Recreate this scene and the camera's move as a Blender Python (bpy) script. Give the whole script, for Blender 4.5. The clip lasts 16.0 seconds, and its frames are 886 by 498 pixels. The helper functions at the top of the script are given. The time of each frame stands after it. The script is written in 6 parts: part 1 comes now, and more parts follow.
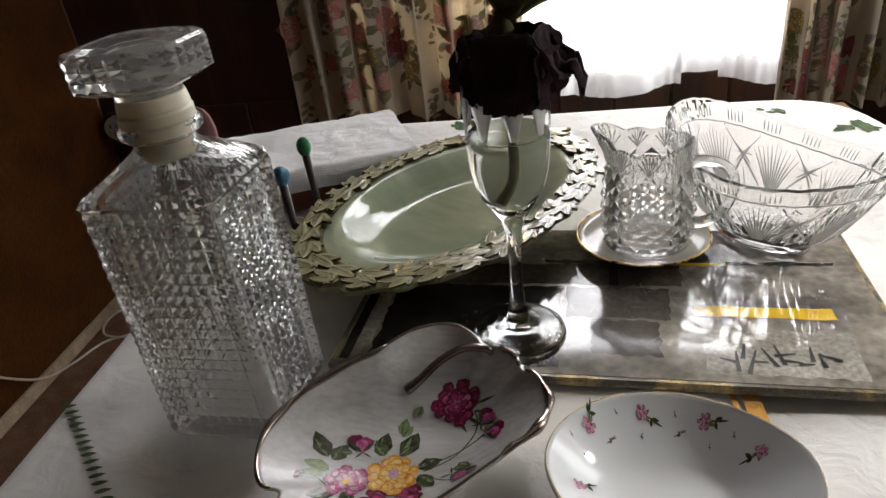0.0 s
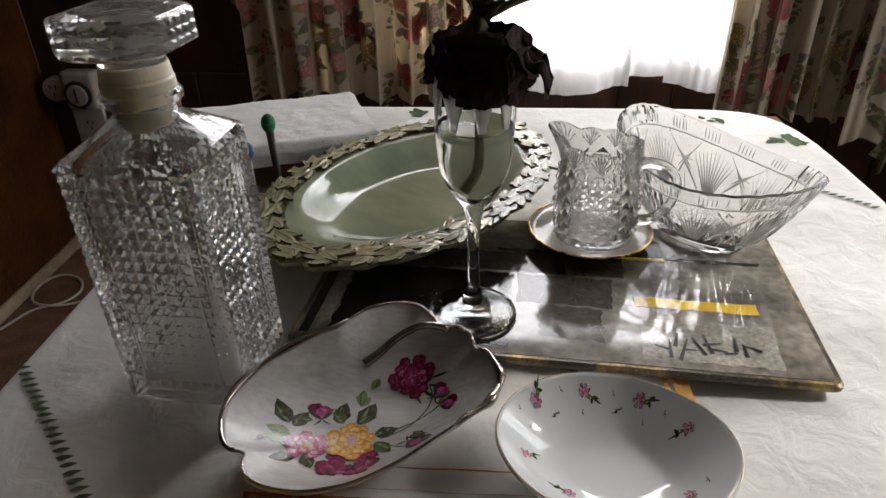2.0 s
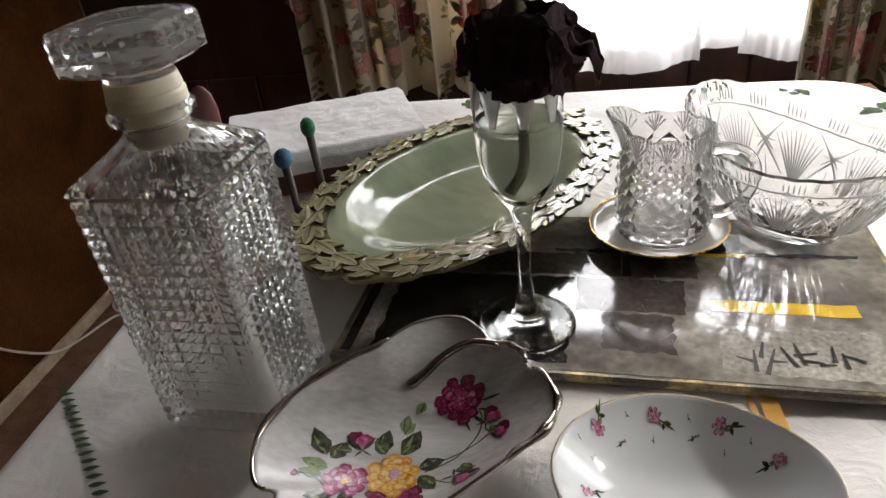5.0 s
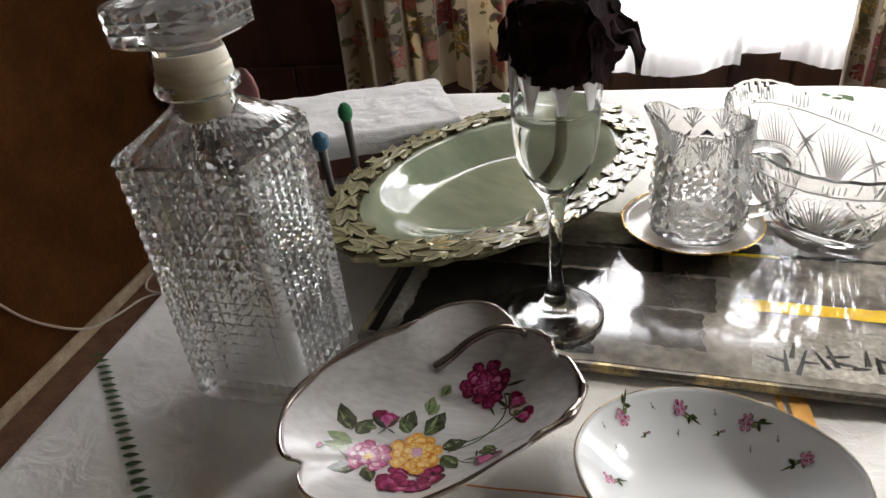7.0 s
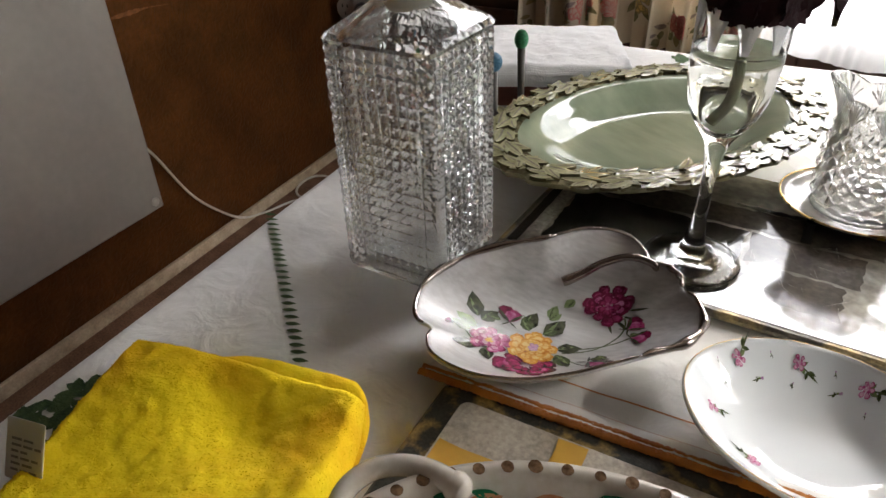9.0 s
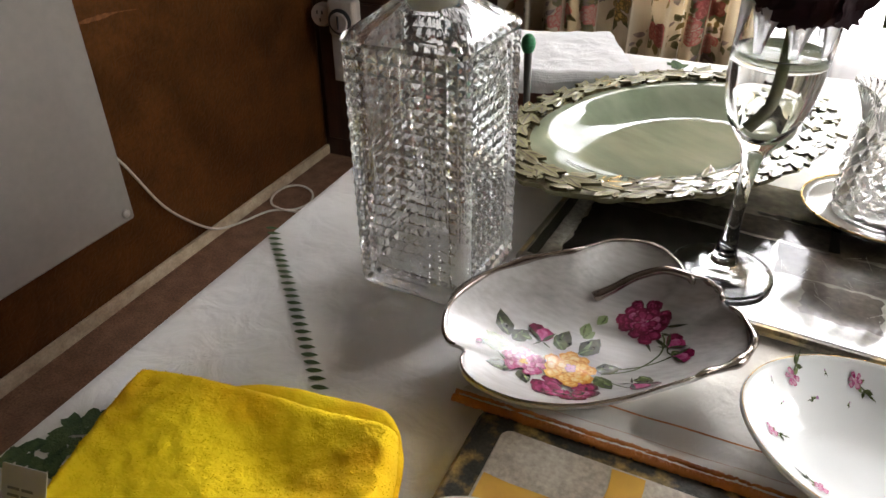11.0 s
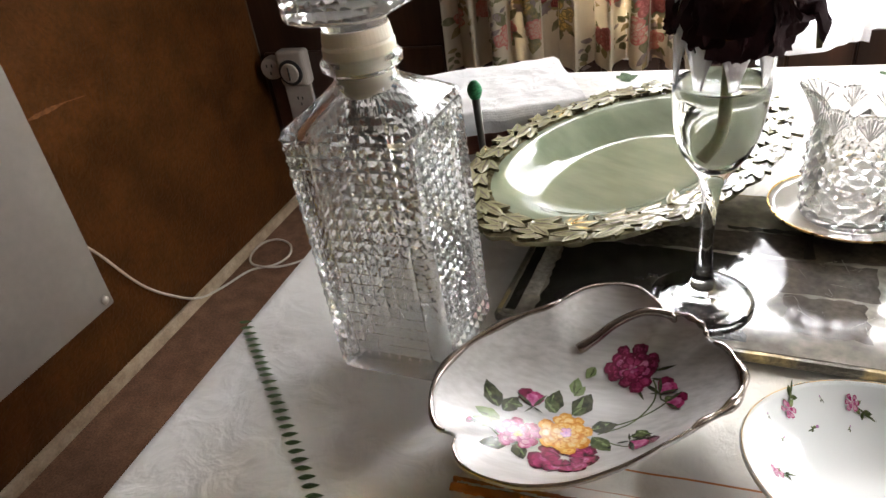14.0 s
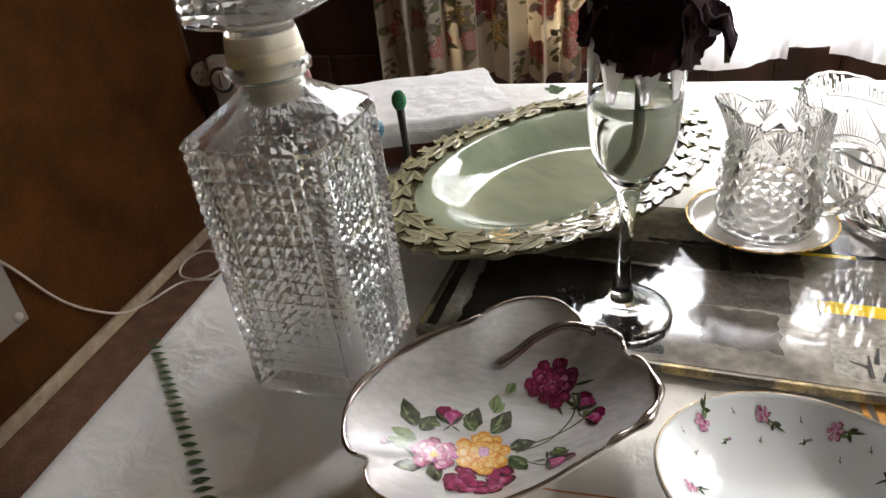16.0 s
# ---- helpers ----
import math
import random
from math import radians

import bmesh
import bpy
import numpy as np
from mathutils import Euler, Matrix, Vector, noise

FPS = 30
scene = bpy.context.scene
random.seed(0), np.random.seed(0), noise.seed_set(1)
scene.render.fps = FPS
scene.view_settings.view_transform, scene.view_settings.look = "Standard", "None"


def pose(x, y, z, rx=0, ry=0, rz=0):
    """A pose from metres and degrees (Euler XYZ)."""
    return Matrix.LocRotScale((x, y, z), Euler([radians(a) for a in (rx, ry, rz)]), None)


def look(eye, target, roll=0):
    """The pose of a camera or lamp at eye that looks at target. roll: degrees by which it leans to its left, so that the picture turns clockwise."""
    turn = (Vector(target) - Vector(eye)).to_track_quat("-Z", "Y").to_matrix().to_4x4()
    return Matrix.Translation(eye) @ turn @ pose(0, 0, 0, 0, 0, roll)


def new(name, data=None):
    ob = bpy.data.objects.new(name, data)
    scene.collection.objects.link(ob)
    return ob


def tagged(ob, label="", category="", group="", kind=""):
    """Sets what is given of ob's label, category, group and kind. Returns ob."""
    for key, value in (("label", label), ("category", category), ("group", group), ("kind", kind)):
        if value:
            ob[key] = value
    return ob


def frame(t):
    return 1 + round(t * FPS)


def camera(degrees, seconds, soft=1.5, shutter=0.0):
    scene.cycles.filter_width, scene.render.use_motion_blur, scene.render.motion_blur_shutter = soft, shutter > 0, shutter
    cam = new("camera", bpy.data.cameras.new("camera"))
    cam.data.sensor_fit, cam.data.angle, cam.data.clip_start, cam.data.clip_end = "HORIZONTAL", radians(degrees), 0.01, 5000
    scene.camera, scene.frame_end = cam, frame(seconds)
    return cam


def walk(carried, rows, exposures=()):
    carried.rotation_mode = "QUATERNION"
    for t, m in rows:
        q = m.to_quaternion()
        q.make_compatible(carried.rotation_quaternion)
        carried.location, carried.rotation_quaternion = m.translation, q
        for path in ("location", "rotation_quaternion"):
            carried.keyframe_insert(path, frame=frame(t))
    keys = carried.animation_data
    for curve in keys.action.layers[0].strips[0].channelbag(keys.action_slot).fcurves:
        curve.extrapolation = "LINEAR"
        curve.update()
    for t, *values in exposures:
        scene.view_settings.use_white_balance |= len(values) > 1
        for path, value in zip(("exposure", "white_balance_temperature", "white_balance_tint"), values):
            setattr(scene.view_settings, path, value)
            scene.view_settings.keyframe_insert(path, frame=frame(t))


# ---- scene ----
cam = camera(66.9, 16.0)
PATH = [
    (0, (0.052, 0.047, 1.069), (-0.237, 1.769, 0.093), -6.8),
    (0.5, (0.056, 0.021, 1.076), (-0.17, 1.752, 0.101), -5.0),
    (1, (0.052, 0.018, 1.072), (-0.064, 1.74, 0.061), -4.0),
    (1.5, (0.045, 0.018, 1.08), (-0.032, 1.737, 0.062), -0.7),
    (2, (0.039, 0.023, 1.08), (-0.073, 1.739, 0.059), -0.8),
    (2.5, (0.026, 0.024, 1.086), (-0.082, 1.743, 0.07), -1.1),
    (3, (0.029, 0.037, 1.086), (-0.082, 1.755, 0.068), -1.7),
    (3.5, (0.029, 0.043, 1.076), (-0.211, 1.752, 0.066), -2.6),
    (4, (0.044, 0.067, 1.066), (-0.219, 1.751, 0.019), -4.6),
    (6.5, (0.056, 0.07, 1.072), (-0.337, 1.743, 0.049), -9.2),
    (7, (0.051, 0.061, 1.062), (-0.353, 1.725, 0.03), -5.7),
    (7.5, (0.025, 0.043, 1.048), (-0.418, 1.684, -0.006), -0.7),
    (8, (0.052, 0.043, 1.058), (-0.503, 1.651, 0.006), -4.6),
    (8.5, (0.051, 0.026, 1.052), (-0.638, 1.553, -0.041), -2.1),
    (9, (0.052, 0.013, 1.049), (-0.692, 1.499, -0.065), -1.1),
    (11.5, (0.001, 0.027, 1.036), (-0.643, 1.574, -0.056), -0.0),
    (12, (0.01, 0.034, 1.049), (-0.721, 1.52, -0.072), -4.3),
    (12.5, (0.013, 0.038, 1.062), (-0.813, 1.508, -0.014), -9.6),
    (13, (0.018, 0.038, 1.067), (-0.702, 1.56, -0.012), -11.1),
    (13.5, (0.01, 0.04, 1.061), (-0.645, 1.595, -0.011), -8.0),
    (14, (0.009, 0.051, 1.063), (-0.623, 1.63, 0.011), -8.4),
    (14.5, (0.01, 0.064, 1.053), (-0.515, 1.666, -0.022), -4.5),
    (15, (0.016, 0.06, 1.053), (-0.488, 1.684, -0.001), -3.8),
    (15.5, (0.017, 0.062, 1.057), (-0.489, 1.693, 0.016), -5.2),
    (16, (0.021, 0.067, 1.057), (-0.449, 1.706, 0.011), -5.7),
]
walk(cam, [(t, look(eye, target, roll)) for t, eye, target, roll in PATH],
     exposures=((0.0, -0.02), (1.0, -0.06), (1.5, -0.22), (2.0, -0.30), (3.0, -0.22), (3.5, -0.03), (4.0, 0.05), (6.5, 0.27), (7.5, 0.36), (8.0, 0.38), (8.5, 0.50), (9.0, 0.60), (11.5, 0.82), (12.0, 0.84), (12.5, 1.06), (13.0, 1.15), (14.0, 1.06), (16.0, 0.70)))

# ---- world, lights, exposure ----
world = bpy.data.worlds.new("sky")
scene.world = world
world.use_nodes = True
wn = world.node_tree
sky = wn.nodes.new("ShaderNodeTexSky")
sky.sky_type = "NISHITA"
sky.sun_disc = False
sky.sun_elevation, sky.sun_rotation = radians(35), radians(75)
wn.links.new(sky.outputs[0], wn.nodes["Background"].inputs[0])
wn.nodes["Background"].inputs[1].default_value = 0.12


def area(name, m, sx, sy, watts, color=(1, 1, 1)):
    d = bpy.data.lights.new(name, "AREA")
    d.shape, d.size, d.size_y, d.energy, d.color = "RECTANGLE", sx, sy, watts, color
    ob = new(name, d)
    ob.matrix_world = m
    return ob


# daylight entering through the two window openings
area("window_light", look((0.22, 1.99, 1.24), (0.22, 1.0, 0.92)), 0.90, 1.26, 62, (0.985, 0.975, 1.0))
area("side_window_light", look((1.72, 1.15, 1.37), (1.15, 1.75, 0.95)), 1.0, 1.0, 13.0, (0.97, 0.985, 1.0))
sun = bpy.data.lights.new("sun", "SUN")
sun.energy, sun.angle, sun.color = 3.8, radians(8.0), (1.0, 0.97, 0.93)
sun_ob = new("sun", sun)
sun_ob.matrix_world = look((0.2 + 0.80, 0.35 + 0.22, 0.75 + 0.58), (0.2, 0.35, 0.75))

# ---- materials ----


def nodes_of(name):
    m = bpy.data.materials.new(name)
    m.use_nodes = True
    return m, m.node_tree.nodes, m.node_tree.links, m.node_tree.nodes["Principled BSDF"]


def mat(name, color, rough=0.5, metal=0.0, color2=None, scale=30.0, fine=0.0, bump=0.0, bump_scale=200.0, stretch=(1, 1, 1),
        coat=0.0, transmission=0.0, ior=1.45, sheen=0.0, sub=0.0, spread=(0.35, 0.65), rvar=0.0):
    """A surface with variation at two scales and fine relief."""
    m, n, l, b = nodes_of(name)
    b.inputs["Base Color"].default_value = (*color, 1)
    b.inputs["Roughness"].default_value = rough
    b.inputs["Metallic"].default_value = metal
    b.inputs["Coat Weight"].default_value = coat
    b.inputs["Coat Roughness"].default_value = 0.04
    b.inputs["Transmission Weight"].default_value = transmission
    b.inputs["IOR"].default_value = ior
    b.inputs["Sheen Weight"].default_value = sheen
    b.inputs["Subsurface Weight"].default_value = sub
    b.inputs["Subsurface Radius"].default_value = (0.01, 0.008, 0.006)
    tc = n.new("ShaderNodeTexCoord")
    mp = n.new("ShaderNodeMapping")
    mp.inputs["Scale"].default_value = stretch
    l.new(tc.outputs["Object"], mp.inputs[0])
    if color2:
        tx = n.new("ShaderNodeTexNoise")
        tx.inputs["Scale"].default_value, tx.inputs["Detail"].default_value = scale, 6
        l.new(mp.outputs[0], tx.inputs["Vector"])
        rp = n.new("ShaderNodeValToRGB")
        rp.color_ramp.elements[0].position, rp.color_ramp.elements[1].position = spread
        rp.color_ramp.elements[0].color, rp.color_ramp.elements[1].color = (*color, 1), (*color2, 1)
        l.new(tx.outputs[0], rp.inputs[0])
        last = rp.outputs[0]
        if fine:
            t2 = n.new("ShaderNodeTexNoise")
            t2.inputs["Scale"].default_value, t2.inputs["Detail"].default_value = scale * 9, 4
            l.new(mp.outputs[0], t2.inputs["Vector"])
            mx = n.new("ShaderNodeMix")
            mx.data_type, mx.blend_type = "RGBA", "OVERLAY"
            mx.inputs[0].default_value = fine
            l.new(last, mx.inputs[6])
            l.new(t2.outputs[0], mx.inputs[7])
            last = mx.outputs[2]
        l.new(last, b.inputs["Base Color"])
        if rvar:
            mr = n.new("ShaderNodeMapRange")
            mr.inputs[3].default_value, mr.inputs[4].default_value = max(rough - rvar, 0.02), rough + rvar
            l.new(tx.outputs[0], mr.inputs[0])
            l.new(mr.outputs[0], b.inputs["Roughness"])
    if bump:
        t3 = n.new("ShaderNodeTexNoise")
        t3.inputs["Scale"].default_value, t3.inputs["Detail"].default_value = bump_scale, 5
        l.new(mp.outputs[0], t3.inputs["Vector"])
        bp = n.new("ShaderNodeBump")
        bp.inputs["Strength"].default_value, bp.inputs["Distance"].default_value = bump, 0.002
        l.new(t3.outputs[0], bp.inputs["Height"])
        l.new(bp.outputs[0], b.inputs["Normal"])
    return m


def glass(name, color=(1, 1, 1), rough=0.0, ior=1.5, bump=0.0, bump_scale=60, clear=1.0):
    m, n, l, b = nodes_of(name)
    b.inputs["Base Color"].default_value = (*color, 1)
    b.inputs["Roughness"].default_value = rough
    b.inputs["Transmission Weight"].default_value = clear
    b.inputs["IOR"].default_value = ior
    if bump:
        t = n.new("ShaderNodeTexNoise")
        t.inputs["Scale"].default_value = bump_scale
        tc = n.new("ShaderNodeTexCoord")
        l.new(tc.outputs["Object"], t.inputs["Vector"])
        bp = n.new("ShaderNodeBump")
        bp.inputs["Strength"].default_value, bp.inputs["Distance"].default_value = bump, 0.002
        l.new(t.outputs[0], bp.inputs["Height"])
        l.new(bp.outputs[0], b.inputs["Normal"])
    return m


def weave(name, color, color2, scale, rough=0.9, bump=0.25, big=6.0, sheen=0.2, through_light=0.0):
    """Woven cloth: two crossed wave textures for the threads, large soft soiling."""
    m, n, l, b = nodes_of(name)
    tc = n.new("ShaderNodeTexCoord")
    big_n = n.new("ShaderNodeTexNoise")
    big_n.inputs["Scale"].default_value, big_n.inputs["Detail"].default_value = big, 7
    l.new(tc.outputs["Object"], big_n.inputs["Vector"])
    rp = n.new("ShaderNodeValToRGB")
    rp.color_ramp.elements[0].position, rp.color_ramp.elements[1].position = 0.3, 0.7
    rp.color_ramp.elements[0].color, rp.color_ramp.elements[1].color = (*color2, 1), (*color, 1)
    l.new(big_n.outputs[0], rp.inputs[0])
    l.new(rp.outputs[0], b.inputs["Base Color"])
    hs = []
    for d in ("X", "Y"):
        w = n.new("ShaderNodeTexWave")
        w.bands_direction = d
        w.inputs["Scale"].default_value, w.inputs["Distortion"].default_value = scale, 2.5
        w.inputs["Detail"].default_value, w.inputs["Detail Scale"].default_value = 3, 1.5
        l.new(tc.outputs["Object"], w.inputs["Vector"])
        hs.append(w)
    ad = n.new("ShaderNodeMath")
    l.new(hs[0].outputs["Fac"], ad.inputs[0])
    l.new(hs[1].outputs["Fac"], ad.inputs[1])
    cr = n.new("ShaderNodeTexNoise")
    cr.inputs["Scale"].default_value, cr.inputs["Detail"].default_value, cr.inputs["Distortion"].default_value = 38, 6, 0.6
    l.new(tc.outputs["Object"], cr.inputs["Vector"])
    b0 = n.new("ShaderNodeBump")
    b0.inputs["Strength"].default_value, b0.inputs["Distance"].default_value = 0.45, 0.007
    l.new(cr.outputs[0], b0.inputs["Height"])
    bp = n.new("ShaderNodeBump")
    bp.inputs["Strength"].default_value, bp.inputs["Distance"].default_value = bump, 0.0008
    l.new(ad.outputs[0], bp.inputs["Height"])
    l.new(b0.outputs[0], bp.inputs["Normal"])
    l.new(bp.outputs[0], b.inputs["Normal"])
    b.inputs["Roughness"].default_value = rough
    b.inputs["Sheen Weight"].default_value = sheen
    if through_light:
        tr = n.new("ShaderNodeBsdfTranslucent")
        l.new(rp.outputs[0], tr.inputs[0])
        mx = n.new("ShaderNodeMixShader")
        mx.inputs[0].default_value = through_light
        l.new(b.outputs[0], mx.inputs[1])
        l.new(tr.outputs[0], mx.inputs[2])
        l.new(mx.outputs[0], n["Material Output"].inputs[0])
    return m


M_LINEN = weave("white_linen", (0.80, 0.79, 0.77), (0.66, 0.635, 0.60), 520, bump=0.10, big=9)
M_NAPKIN = weave("napkin_cotton", (0.82, 0.80, 0.76), (0.74, 0.70, 0.64), 700, bump=0.25, big=9)
M_TISSUE = weave("tissue_white", (0.84, 0.83, 0.82), (0.76, 0.75, 0.74), 300, bump=0.2, big=14)
M_CURTAIN = weave("curtain_chintz", (0.63, 0.56, 0.435), (0.55, 0.475, 0.355), 350, bump=0.15, big=8, through_light=0.55)
M_NET = weave("net_voile", (0.72, 0.72, 0.725), (0.64, 0.64, 0.65), 420, bump=0.2, big=30, through_light=0.55)
M_NETHEM = weave("net_hem", (0.88, 0.88, 0.87), (0.80, 0.79, 0.78), 420, bump=0.2, big=30, through_light=0.28)
M_WALL = mat("brown_embossed_paper", (0.033, 0.0112, 0.0028), 0.50, color2=(0.066, 0.0228, 0.0058), scale=9, fine=0.55, bump=0.35, bump_scale=190, rvar=0.10)


def emboss(m, scale):
    """Ring-shaped medallions pressed into the wallpaper, over its grain."""
    n, l = m.node_tree.nodes, m.node_tree.links
    tc = n.new("ShaderNodeTexCoord")
    warp = n.new("ShaderNodeTexNoise")
    warp.inputs["Scale"].default_value = scale * 1.6
    l.new(tc.outputs["Object"], warp.inputs["Vector"])
    mx = n.new("ShaderNodeMix")
    mx.data_type = "RGBA"
    mx.inputs[0].default_value = 0.035
    l.new(tc.outputs["Object"], mx.inputs[6])
    l.new(warp.outputs["Color"], mx.inputs[7])
    vo = n.new("ShaderNodeTexVoronoi")
    vo.inputs["Scale"].default_value = scale
    l.new(mx.outputs[2], vo.inputs["Vector"])
    wv = n.new("ShaderNodeMath")
    wv.operation = "SINE"
    k = n.new("ShaderNodeMath")
    k.operation = "MULTIPLY"
    k.inputs[1].default_value = 21.0
    l.new(vo.outputs["Distance"], k.inputs[0])
    l.new(k.outputs[0], wv.inputs[0])
    bp = n.new("ShaderNodeBump")
    bp.inputs["Strength"].default_value, bp.inputs["Distance"].default_value = 0.13, 0.003
    l.new(wv.outputs[0], bp.inputs["Height"])
    old = n["Principled BSDF"].inputs["Normal"].links[0].from_node
    l.new(bp.outputs[0], old.inputs["Normal"])


emboss(M_WALL, 24)
M_WALL.node_tree.nodes["Principled BSDF"].inputs["Specular Tint"].default_value = (1.0, 0.45, 0.18, 1)
M_SCUFF = mat("torn_orange_paper", (0.125, 0.043, 0.009), 0.8, color2=(0.19, 0.070, 0.016), scale=90, fine=0.4)
M_DARKWOOD = mat("dark_stained_wood", (0.020, 0.009, 0.005), 0.45, color2=(0.055, 0.022, 0.011), scale=9, fine=0.5, bump=0.3, bump_scale=40, stretch=(1, 1, 0.08))
M_CARPET = mat("brown_carpet", (0.125, 0.060, 0.031), 0.95, color2=(0.185, 0.095, 0.052), scale=22, fine=0.8, bump=1.0, bump_scale=420)
M_SKIRT = mat("aged_cream_paint", (0.42, 0.33, 0.23), 0.55, color2=(0.27, 0.195, 0.125), scale=18, fine=0.4, bump=0.15)
M_PLASTER = mat("dull_brown_plaster", (0.11, 0.075, 0.05), 0.9, color2=(0.08, 0.055, 0.038), scale=4, fine=0.3, bump=0.3, bump_scale=120)
M_CEIL = mat("dull_ceiling_paint", (0.28, 0.24, 0.20), 0.9, color2=(0.23, 0.195, 0.16), scale=3, bump=0.2)
M_HEATER = mat("heater_enamel", (0.245, 0.22, 0.19), 0.5, color2=(0.215, 0.19, 0.165), scale=5, fine=0.1, bump=0.05, bump_scale=500)
M_PLASTIC = mat("white_plastic", (0.40, 0.355, 0.31), 0.4, color2=(0.34, 0.30, 0.265), scale=30)
M_BLACK = mat("black_plastic", (0.015, 0.015, 0.015), 0.4, color2=(0.03, 0.03, 0.03), scale=60)
M_CABLE = mat("white_cable", (0.55, 0.50, 0.43), 0.5, color2=(0.48, 0.43, 0.36), scale=40)
M_TABLEWOOD = mat("table_wood", (0.10, 0.045, 0.02), 0.4, color2=(0.19, 0.09, 0.04), scale=12, fine=0.5, stretch=(1, 0.1, 1), bump=0.1)
M_BOXWOOD = mat("red_brown_wood", (0.16, 0.05, 0.03), 0.4, color2=(0.26, 0.10, 0.06), scale=15, fine=0.4, stretch=(0.15, 1, 1), bump=0.1)
M_GLASS = glass("pressed_glass", (0.99, 0.995, 0.99), 0.0, 1.45)
M_PRESSED = glass("studded_glass", (0.97, 0.98, 0.975), 0.0, 1.33, clear=0.82)
M_SHOULDER = glass("smooth_pressed_glass", (0.97, 0.98, 0.975), 0.0, 1.40, clear=0.93)
M_CRYSTAL = glass("cut_crystal", (0.985, 0.98, 0.965), 0.01, 1.36, clear=0.89)
M_BOAT = glass("thin_cut_crystal", (0.99, 0.985, 0.975), 0.0, 1.30, clear=0.97)
M_INSIDE = glass("smooth_inner_glass", (0.985, 0.99, 0.985), 0.0, 1.27)
M_CUT = glass("wheel_cut_glass", (1.0, 1.0, 0.98), 0.15, 1.42, clear=0.45)
M_FLUTE = glass("thin_blown_glass", (0.97, 0.98, 0.975), 0.0, 1.20)
M_FROST = glass("etched_glass", (0.95, 0.95, 0.94), 0.22, 1.25, bump=0.4, bump_scale=300, clear=0.55)
M_WATER = glass("water", (0.99, 0.99, 0.95), 0.0, 1.12, clear=0.90)
M_CREAMPLASTIC = mat("cream_plastic", (0.80, 0.74, 0.60), 0.42, color2=(0.74, 0.67, 0.53), scale=30, sub=0.15)
M_SAGE = mat("sage_glaze", (0.185, 0.22, 0.145), 0.06, color2=(0.31, 0.34, 0.24), scale=13, fine=0.15, stretch=(1, 0.3, 1), bump=0.14, bump_scale=18, rvar=0.02)
M_SAGELEAF = mat("sage_leaf_glaze", (0.27, 0.255, 0.13), 0.16, color2=(0.43, 0.405, 0.25), scale=60, fine=0.3, coat=0.3, bump=0.08, bump_scale=90)
M_RIM = mat("dark_umber_rim", (0.080, 0.064, 0.028), 0.25, color2=(0.27, 0.24, 0.13), scale=90, spread=(0.45, 0.72), coat=0.2)
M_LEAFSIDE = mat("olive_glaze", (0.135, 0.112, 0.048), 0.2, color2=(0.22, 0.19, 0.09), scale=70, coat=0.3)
M_UMBER = mat("umber_vein", (0.050, 0.034, 0.014), 0.3, color2=(0.15, 0.11, 0.05), scale=70, coat=0.4)
M_GOLD = mat("worn_gold", (0.50, 0.30, 0.09), 0.28, 1.0, color2=(0.80, 0.55, 0.18), scale=80, rvar=0.1)
M_SILVER = mat("silver_lustre", (0.50, 0.44, 0.40), 0.16, 1.0, color2=(0.30, 0.25, 0.22), scale=60, rvar=0.08)
M_PEARL = mat("pearl_lustre_china", (0.62, 0.605, 0.59), 0.32, color2=(0.45, 0.435, 0.42), scale=34, fine=0.35, stretch=(0.18, 1, 1), coat=0.16, rvar=0.06)
M_CHINA = mat("white_china", (0.86, 0.88, 0.885), 0.07, color2=(0.83, 0.855, 0.86), scale=8, coat=0.7, bump=0.10, bump_scale=16)
M_SAUCER = mat("cream_china", (0.80, 0.77, 0.70), 0.12, color2=(0.74, 0.71, 0.64), scale=14, coat=0.3)
M_STONEWARE = mat("cream_stoneware", (0.76, 0.71, 0.63), 0.18, color2=(0.66, 0.59, 0.50), scale=25, fine=0.3, coat=0.5, bump=0.15, bump_scale=60)
M_TOWEL = mat("yellow_plush", (0.89, 0.50, 0.003), 0.95, color2=(0.95, 0.70, 0.008), scale=15, spread=(0.32, 0.55), bump=0.35, bump_scale=420)
M_PILE = mat("yellow_pile", (0.92, 0.60, 0.004), 0.95, color2=(0.96, 0.74, 0.010), scale=15)
M_TAG = mat("white_satin_tag", (0.78, 0.78, 0.78), 0.6, color2=(0.72, 0.72, 0.72), scale=60)
M_PRINTGREY = mat("tag_grey_ink", (0.25, 0.25, 0.27), 0.7)
M_INK = mat("dark_ink", (0.03, 0.028, 0.026), 0.35)
M_ORANGE = weave("orange_border", (0.68, 0.25, 0.030), (0.34, 0.095, 0.013), 600, bump=0.5, big=60)
M_YELLOWBORDER = weave("amber_border", (0.76, 0.40, 0.06), (0.66, 0.30, 0.04), 600, bump=0.5, big=60)
M_PRINT = mat("grey_abstract_print", (0.115, 0.102, 0.082), 0.09, color2=(0.47, 0.43, 0.365), scale=13, fine=0.8, coat=0.28, rvar=0.04, spread=(0.38, 0.66), bump=0.04, bump_scale=17)
M_PRINTDARK = mat("black_print", (0.010, 0.009, 0.008), 0.09, color2=(0.030, 0.026, 0.022), scale=22, coat=0.1, fine=0.5)
M_PRINTPALE = mat("pale_print", (0.50, 0.47, 0.41), 0.10, color2=(0.30, 0.28, 0.24), scale=30, fine=0.8, coat=0.4, bump=0.03, bump_scale=40)
